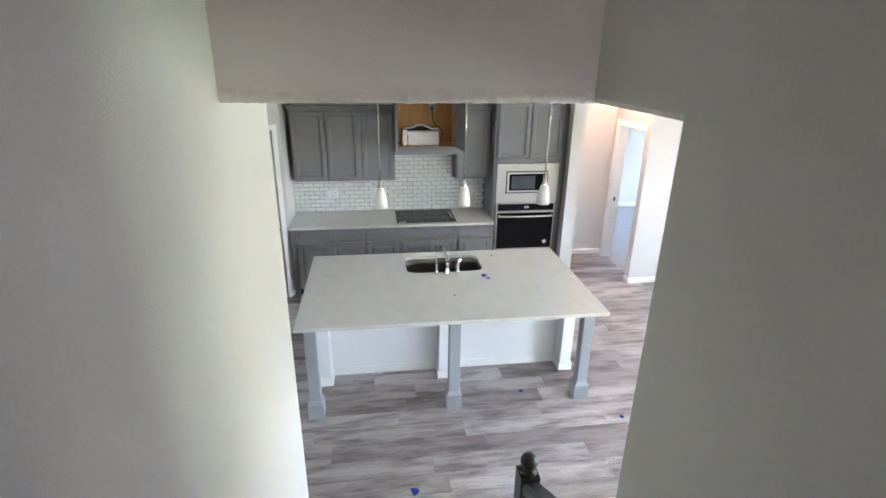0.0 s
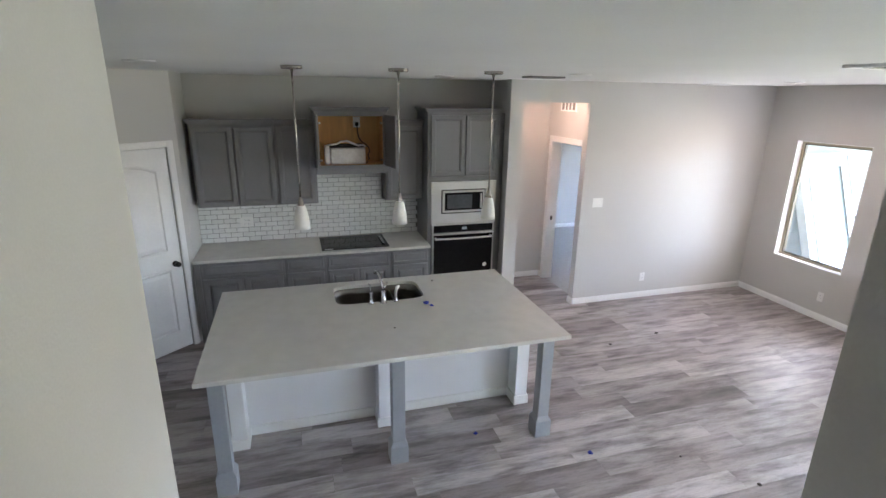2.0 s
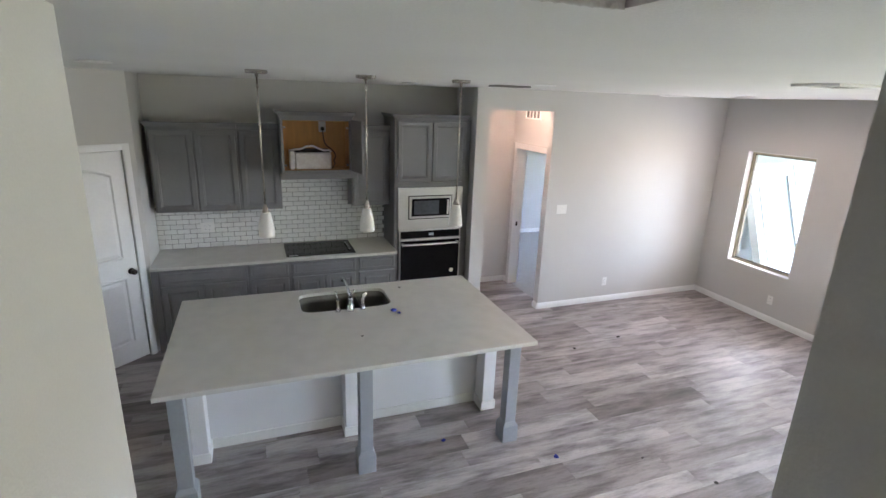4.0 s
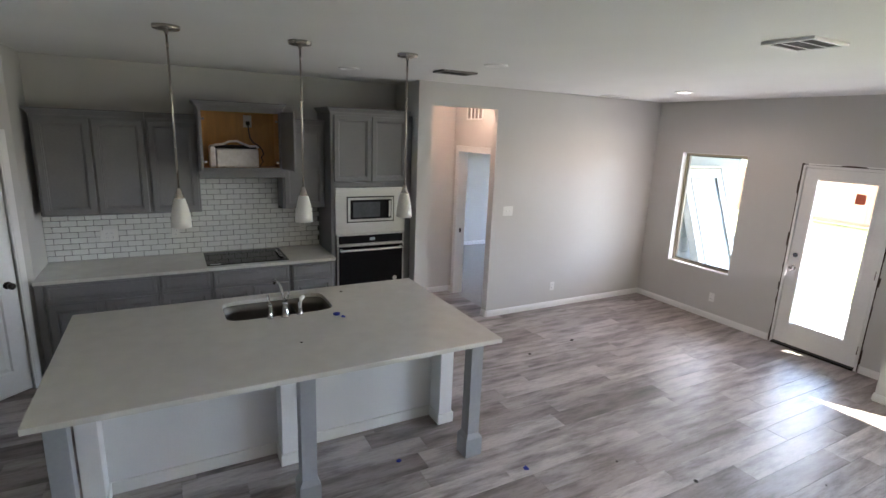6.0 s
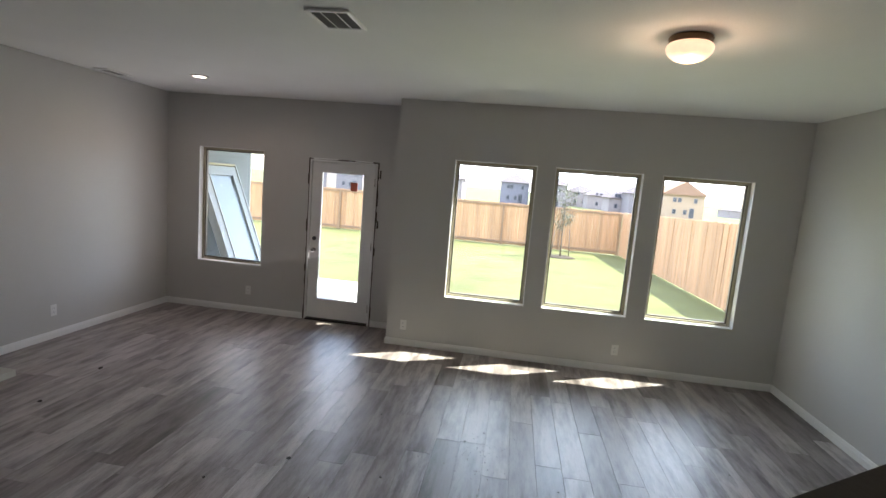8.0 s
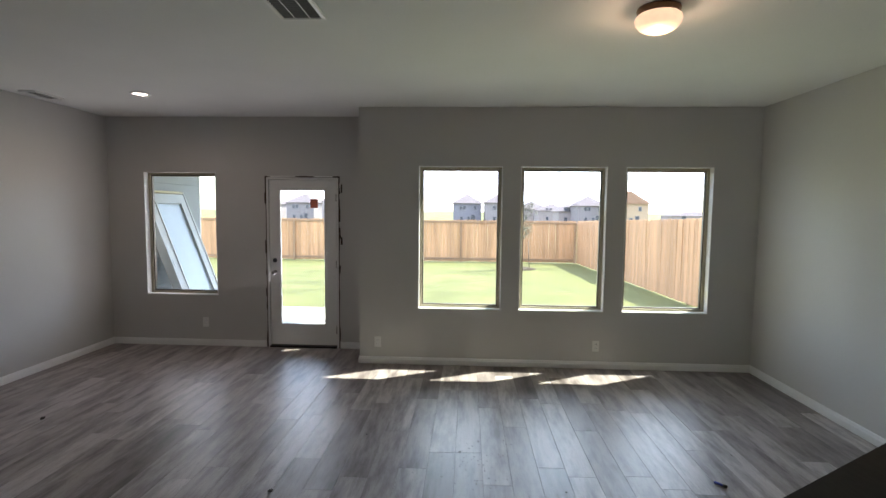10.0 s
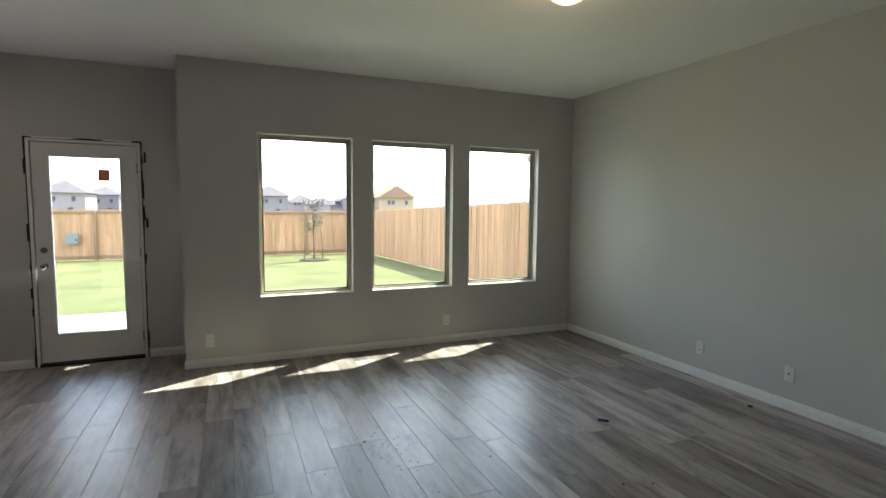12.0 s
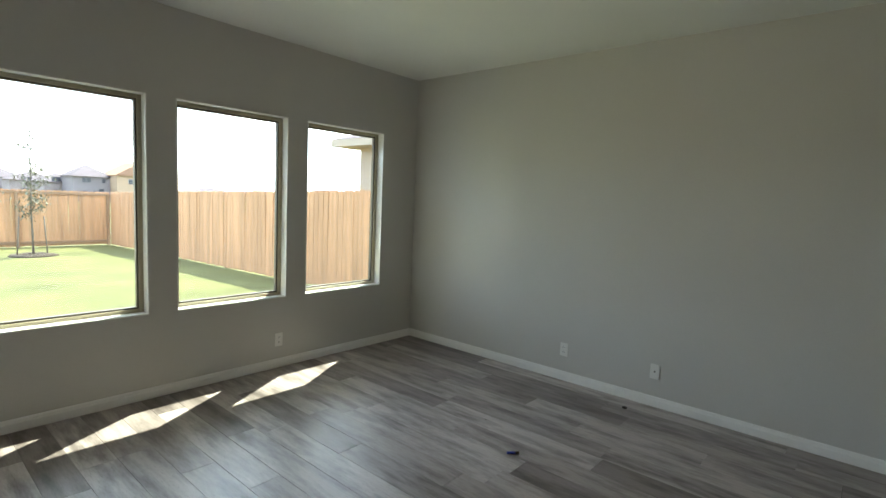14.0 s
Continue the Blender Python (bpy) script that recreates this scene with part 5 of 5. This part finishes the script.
PINE = material("raw pine", (0.46, 0.40, 0.26), 0.7, vary=0.12, scale=3, fine=30, bump=0.1)
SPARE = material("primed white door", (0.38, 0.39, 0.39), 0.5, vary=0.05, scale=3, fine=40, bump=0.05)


def leaning_door(x, y, label, w=0.85, tilt=20.3):
    d = thing("spare_door", label, "door", (x, y, -0.06))
    fr = [(0, 0.13, 0.0, 2.06), (w - 0.13, w, 0.0, 2.06), (0.13, w - 0.13, 0.0, 0.26), (0.13, w - 0.13, 1.93, 2.06)]
    bm = bmesh.new()
    for a, b, c, e in fr:
        box(bm, a, b, 0.0, 0.045, c, e)
    bmesh.ops.remove_doubles(bm, verts=bm.verts[:], dist=1e-5)
    d.matrix_basis = Matrix()
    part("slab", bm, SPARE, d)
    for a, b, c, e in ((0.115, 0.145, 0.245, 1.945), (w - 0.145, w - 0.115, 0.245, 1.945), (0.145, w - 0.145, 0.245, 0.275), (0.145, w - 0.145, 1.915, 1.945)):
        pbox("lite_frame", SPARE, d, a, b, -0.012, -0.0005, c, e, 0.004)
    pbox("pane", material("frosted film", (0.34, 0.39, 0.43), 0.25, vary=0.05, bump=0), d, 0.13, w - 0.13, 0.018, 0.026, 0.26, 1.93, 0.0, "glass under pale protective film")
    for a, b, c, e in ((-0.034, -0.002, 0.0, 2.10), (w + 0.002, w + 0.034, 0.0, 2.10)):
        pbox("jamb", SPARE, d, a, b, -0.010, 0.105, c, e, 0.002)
    pbox("head", PINE, d, -0.002, w + 0.002, -0.010, 0.105, 2.066, 2.10, 0.002, "raw pine head of the door frame")
    for z in (0.25, 1.03, 1.80):
        pbox("hinge", NICKEL, d, -0.006, 0.010, -0.014, -0.0105, z, z + 0.10, 0.001)
    d.matrix_basis = pose(x, y, -0.06, -tilt, 0, 0)
    return d


leaning_door(6.87, 5.50, "white glazed door leaning against the wing wall")


# ---- fences ----
def fence(label, start, way, length, face):
    """Upright pickets along a line; face is the side on which rails show."""
    f = thing("fence", label, "fence", (*start, ground_z(start[0])), "yard fence")
    w, gap, h = 0.140, 0.0035, 1.79
    bm = bmesh.new()
    loop = [(-w / 2, 0.03), (w / 2, 0.03), (w / 2, h - 0.03), (w / 2 - 0.03, h), (-w / 2 + 0.03, h), (-w / 2, h - 0.03)]
    front, rear = [[bm.verts.new((a, d, b)) for a, b in loop] for d in (-0.008, 0.008)]
    bm.faces.new(front)
    bm.faces.new(rear)
    for k in range(6):
        bm.faces.new((front[k], front[(k + 1) % 6], rear[(k + 1) % 6], rear[k]))
    me = mesh_of("picket", bm, PICKET)
    turn = math.atan2(way[1], way[0])
    n = int(length / (w + gap))
    for i in range(n):
        s = (i + 0.5) * (w + gap)
        x, y = start[0] + way[0] * s, start[1] + way[1] * s
        p = new("picket", me)
        p.parent = f
        p.matrix_parent_inverse = world_of(f).inverted()
        p.matrix_basis = pose(x, y, ground_z(x) + random.uniform(-0.012, 0.012), random.uniform(-0.5, 0.5), random.uniform(-0.4, 0.4), math.degrees(turn) + random.uniform(-1.2, 1.2))
    nx, ny = -way[1] * face, way[0] * face
    posts = int(length / 2.4)
    for i in range(posts + 1):
        s = min(i * 2.4 + 0.05, length)
        x, y = start[0] + way[0] * s + nx * 0.055, start[1] + way[1] * s + ny * 0.055
        pbox("post", FENCEWOOD, f, x - 0.045, x + 0.045, y - 0.045, y + 0.045, ground_z(x) - 0.1, ground_z(x) + 1.74, 0.004)
    for hh in ((0.10, 1.66) if face > 0 else (0.22, 0.95, 1.62)):
        bm = bmesh.new()
        a, b = Vector(start), Vector((start[0] + way[0] * length, start[1] + way[1] * length))
        za, zb = ground_z(a.x) + hh, ground_z(b.x) + hh
        off0, off1 = Vector((nx, ny)) * 0.0085, Vector((nx, ny)) * 0.045
        vs = []
        for p, z in ((a, za), (b, zb)):
            for o in (off0, off1):
                for q in (0, 0.085):
                    vs.append(bm.verts.new((p.x + o.x, p.y + o.y, z + q)))
        for fc in ((0, 1, 3, 2), (4, 6, 7, 5), (0, 2, 6, 4), (1, 5, 7, 3), (0, 4, 5, 1), (2, 3, 7, 6)):
            bm.faces.new([vs[k] for k in fc])
        part("rail", bm, FENCEWOOD, f)
    return f


random.seed(21)
fence("cedar board side fence with pickets facing the yard", (6.3, -2.5), (1, 0), 15.6, -1)
fence("cedar board back fence with rails and posts showing", (21.95, -2.5), (0, 1), 17.0, 1)


ub = thing("utility_box", "grey utility box fixed to the back fence", "utility box", (21.85, 7.8, 0.1))
pbox("case", material("grey sheet metal", (0.22, 0.23, 0.24), 0.5, vary=0.06, bump=0.05), ub, 21.76, 21.895, 7.62, 7.98, 0.10, 0.46, 0.02)
pbox("latch", DARK, ub, 21.745, 21.7595, 7.66, 7.70, 0.22, 0.28, 0.0)


# ---- young tree ----
def young_tree(x, y):
    random.seed(8)
    z = ground_z(x)
    t = thing("young_tree", "staked young tree with sparse olive leaves", "tree", (x, y, z))
    bm = bmesh.new()
    tube(bm, [(x, y, z - 0.05), (x + 0.01, y, z + 0.6), (x - 0.01, y + 0.02, z + 1.3), (x, y, z + 2.2), (x + 0.03, y + 0.02, z + 3.3)], [0.03, 0.025, 0.02, 0.013, 0.004], 8)
    tips = []
    for i in range(34):
        h = random.uniform(0.95, 3.2)
        a = random.uniform(0, 6.283)
        ln = random.uniform(0.18, 0.5) * (1.15 - 0.28 * abs(h - 1.6))
        p0 = Vector((x, y, z + h))
        p1 = p0 + Vector((math.cos(a) * ln * 0.6, math.sin(a) * ln * 0.6, ln * 0.45))
        p2 = p0 + Vector((math.cos(a) * ln, math.sin(a) * ln, ln * random.uniform(0.6, 1.1)))
        tube(bm, [p0, p1, p2], [0.008, 0.005, 0.002], 5)
        tips += [p1, p2, (p1 + p2) / 2, (p0 + p1) / 2]
    part("trunk", bm, BARK, t)
    bm = bmesh.new()
    for tip in tips:
        for k in range(9):
            c = tip + Vector((random.gauss(0, 0.08), random.gauss(0, 0.08), random.gauss(0, 0.08)))
            r = Matrix.Rotation(random.uniform(0, 6.28), 3, "Z") @ Matrix.Rotation(random.uniform(-1.2, 1.2), 3, "X")
            s = random.uniform(0.026, 0.050)
            bm.faces.new([bm.verts.new(c + r @ Vector(q)) for q in ((-s * 0.5, 0, 0), (0, -s, s * 0.2), (s * 0.5, 0, 0), (0, s * 1.2, -s * 0.2))])
    part("crown", bm, LEAF, t)
    m = thing("mulch_ring", "ring of dark mulch round the young tree", "mulch", (x, y, z))
    bm = bmesh.new()
    lathe(bm, [(0.52, z - 0.02), (0.50, z + 0.03), (0.40, z + 0.06), (0.15, z + 0.07), (0.04, z + 0.06)], x, y, 22)
    for v in bm.verts:
        v.co += Vector((random.gauss(0, 0.02), random.gauss(0, 0.02), random.gauss(0, 0.01)))
    part("mound", bm, MULCH, m)
    for dy in (-0.30, 0.34):
        s = thing("tree_stake", "thin dark tree stake in the lawn", "stake", (x, y + dy, z), "tree stakes")
        bm = bmesh.new()
        tube(bm, [(x - 0.03, y + dy, z - 0.05), (x - 0.03, y + dy * 0.8, z + 1.05)], 0.016, 6)
        part("pole", bm, BARK, s)


young_tree(18.8, 0.12)


# ---- houses beyond the fence ----
FARTRIM = material("far window trim", (0.27, 0.25, 0.26), 0.7, vary=0.05, scale=1, fine=9, bump=0)
def house(x, y, w, d, h, roof, colour, roofmat, rows, label, gable=False):
    z = ground_z(x)
    hs = thing("house", label, "house", (x, y, z), "houses beyond the fence")
    wm = material("far siding", colour, 0.8, vary=0.04, scale=0.5, fine=6, bump=0.1)
    pbox("wall", wm, hs, x, x + d, y - w / 2, y + w / 2, z, z + h, 0.0)
    bm = bmesh.new()
    o = 0.5
    base = [bm.verts.new(p) for p in ((x - o, y - w / 2 - o, z + h), (x + d + o, y - w / 2 - o, z + h), (x + d + o, y + w / 2 + o, z + h), (x - o, y + w / 2 + o, z + h))]
    if gable:
        r = [bm.verts.new((x - o, y, z + h + roof)), bm.verts.new((x + d + o, y, z + h + roof))]
    else:
        r = [bm.verts.new((x + d * 0.40, y, z + h + roof)), bm.verts.new((x + d * 0.60, y, z + h + roof))]
    bm.faces.new(base)
    bm.faces.new((base[0], base[3], r[0]))
    bm.faces.new((base[1], base[2], r[1]))
    bm.faces.new((base[0], base[1], r[1], r[0]))
    bm.faces.new((base[3], base[2], r[1], r[0]))
    part("roof", bm, roofmat, hs, "shingled roof")
    for dy, dz, ww, hh in rows:
        fr = pbox("window", FARTRIM, hs, x - 0.08, x - 0.005, y + dy - ww / 2 - 0.05, y + dy + ww / 2 + 0.05, z + dz - 0.05, z + dz + hh + 0.05, 0.0)
        pbox("pane", HOUSEWIN, fr, x - 0.12, x - 0.081, y + dy - ww / 2, y + dy + ww / 2, z + dz, z + dz + hh, 0.0, "dark glass")


TWO = [(1.7, 3.5, 0.65, 0.85), (0.8, 3.5, 0.65, 0.85), (-2.1, 3.5, 0.6, 0.85), (1.6, 1.1, 0.65, 0.9), (-1.6, 0.5, 0.85, 1.9), (-0.4, 1.1, 0.6, 0.9)]
GREY, BLUEGREY, TAN, PALE = (0.225, 0.192, 0.202), (0.180, 0.166, 0.198), (0.40, 0.28, 0.19), (0.29, 0.238, 0.236)


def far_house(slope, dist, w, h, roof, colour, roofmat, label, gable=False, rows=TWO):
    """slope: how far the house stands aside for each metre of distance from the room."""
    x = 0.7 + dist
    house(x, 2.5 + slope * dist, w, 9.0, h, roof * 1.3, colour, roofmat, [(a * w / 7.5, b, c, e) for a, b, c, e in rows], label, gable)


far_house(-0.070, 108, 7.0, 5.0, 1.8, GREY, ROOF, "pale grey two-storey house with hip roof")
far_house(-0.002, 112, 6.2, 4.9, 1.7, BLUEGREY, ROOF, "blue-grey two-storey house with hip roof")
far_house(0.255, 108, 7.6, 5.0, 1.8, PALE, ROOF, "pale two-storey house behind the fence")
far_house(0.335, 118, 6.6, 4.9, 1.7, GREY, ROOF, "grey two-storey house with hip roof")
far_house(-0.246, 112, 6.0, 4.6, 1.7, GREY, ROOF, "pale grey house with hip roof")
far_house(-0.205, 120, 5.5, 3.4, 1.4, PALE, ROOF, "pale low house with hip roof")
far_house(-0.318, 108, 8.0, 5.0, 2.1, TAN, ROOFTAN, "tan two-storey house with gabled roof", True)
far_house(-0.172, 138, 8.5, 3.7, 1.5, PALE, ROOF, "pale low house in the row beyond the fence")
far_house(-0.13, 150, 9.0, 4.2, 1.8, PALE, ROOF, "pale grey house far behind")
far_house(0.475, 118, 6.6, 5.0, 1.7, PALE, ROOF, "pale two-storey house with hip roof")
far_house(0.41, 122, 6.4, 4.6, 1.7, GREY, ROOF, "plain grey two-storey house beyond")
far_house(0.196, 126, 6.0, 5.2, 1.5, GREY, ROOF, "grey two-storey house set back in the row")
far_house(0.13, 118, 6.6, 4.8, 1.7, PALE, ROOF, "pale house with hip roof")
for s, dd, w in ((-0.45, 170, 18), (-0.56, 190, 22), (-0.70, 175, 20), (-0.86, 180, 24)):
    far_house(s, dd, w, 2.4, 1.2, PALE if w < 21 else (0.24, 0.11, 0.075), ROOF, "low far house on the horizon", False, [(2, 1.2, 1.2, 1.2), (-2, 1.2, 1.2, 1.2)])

# neighbour's house over the side fence
nb = thing("neighbour_house", "beige neighbouring house with boxed eaves over the fence", "house", (6.0, -8.0, -0.2))
NBW = material("beige stucco", (0.38, 0.32, 0.25), 0.85, vary=0.05, scale=1.5, fine=40, bump=0.2)
pbox("wall", NBW, nb, -4.0, 10.3, -14.0, -3.78, -0.5, 2.50, 0.0)
pbox("eaves", NBW, nb, -4.5, 10.72, -14.5, -3.36, 2.5005, 2.64, 0.0, "beige boxed eaves")
bm = bmesh.new()
vs = [bm.verts.new(p) for p in ((-4.5, -14.5, 2.645), (10.72, -14.5, 2.645), (10.72, -3.36, 2.645), (-4.5, -3.36, 2.645), (0.0, -8.9, 4.7), (6.0, -8.9, 4.7))]
for fc in ((0, 1, 5, 4), (1, 2, 5), (2, 3, 4, 5), (3, 0, 4), (3, 2, 1, 0)):
    bm.faces.new([vs[k] for k in fc])
part("roof", bm, ROOF, nb, "grey shingled roof")

# ---- backsplash tiles ----
bs = tagged(thing("backsplash", "white glazed brick-pattern tile backsplash", "backsplash", (0.6, 7.1, 0.93)), kind="structure")
bm = bmesh.new()
box(bm, -0.659, 1.853, 7.101, 7.1095, 0.931, 1.399)
box(bm, 0.642, 1.410, 7.101, 7.1095, 1.399, 1.734)
part("grout", bm, GROUT, bs, "grey grout bed")
TW, TH, TG = 0.128, 0.0545, 0.0045


def tile_mesh(w):
    bm = bmesh.new()
    box(bm, 0, w, -0.006, 0.0035, 0, TH - TG)
    return mesh_of("tile", bm, TILE, 0.0018, 1)


shared = {}
for r in range(15):
    z = 0.934 + r * TH
    x0, x1 = (-0.657, 1.851) if z + TH < 1.41 else (0.644, 1.408)
    if z + TH > 1.735:
        break
    x = x0 - (TW / 2 if r % 2 else 0)
    while x < x1 - 0.01:
        a, b = max(x, x0), min(x + TW - TG, x1)
        w = round(b - a, 4)
        if w > 0.012:
            me = shared.setdefault(w, None) or tile_mesh(w)
            shared[w] = me
            ob = new("tile", me)
            ob.parent = bs
            ob.matrix_parent_inverse = world_of(bs).inverted()
            ob.matrix_basis = pose(a, 7.1005, z, random.uniform(-0.25, 0.25), 0, random.uniform(-0.25, 0.25))
        x += TW

# ---- floor planks ----
PL, PW = 1.22, 0.181
random.seed(33)
plank_meshes = {}


def plank_mesh(w):
    bm = bmesh.new()
    box(bm, 0, w - 0.0014, 0, PW - 0.0014, -0.006, 0.0)
    return mesh_of("plank", bm, PLANK, 0.0006, 1)


rest = bmesh.new()
singles = 0
y = -0.95
while y < 7.5:
    yc = y + PW / 2
    xmax = (XA if yc < JOG else XB) + 0.04
    if yc < 1.44:
        spans = [(1.04, xmax)]
    elif yc < 2.6:
        spans = [(-0.10, xmax)]
    elif yc < 6.45:
        spans = [(-1.52, xmax)]
    elif yc < 7.1:
        spans = [(-0.72, 2.80), (2.88, 3.90)]
    else:
        spans = [(2.88, 3.90)]
    start = -3.0 - random.uniform(0, PL)
    for s0, s1 in spans:
        x = start
        while x < s1:
            a, b = max(x, s0), min(x + PL, s1)
            if b - a > 0.03:
                w = round(b - a, 3)
                if yc < 5.7 and singles < 300:
                    if w not in plank_meshes:
                        plank_meshes[w] = plank_mesh(w)
                    ob = new("plank", plank_meshes[w])
                    ob.parent = floor
                    ob.matrix_basis = pose(a, y, 0)
                    singles += 1
                else:
                    box(rest, a, b - 0.0014, y, y + PW - 0.0014, -0.006, 0.0)
            x += PL
    y += PW
ob = part("planks_beyond", rest, PLANKREST, floor)
ob["kind"] = "stuff"
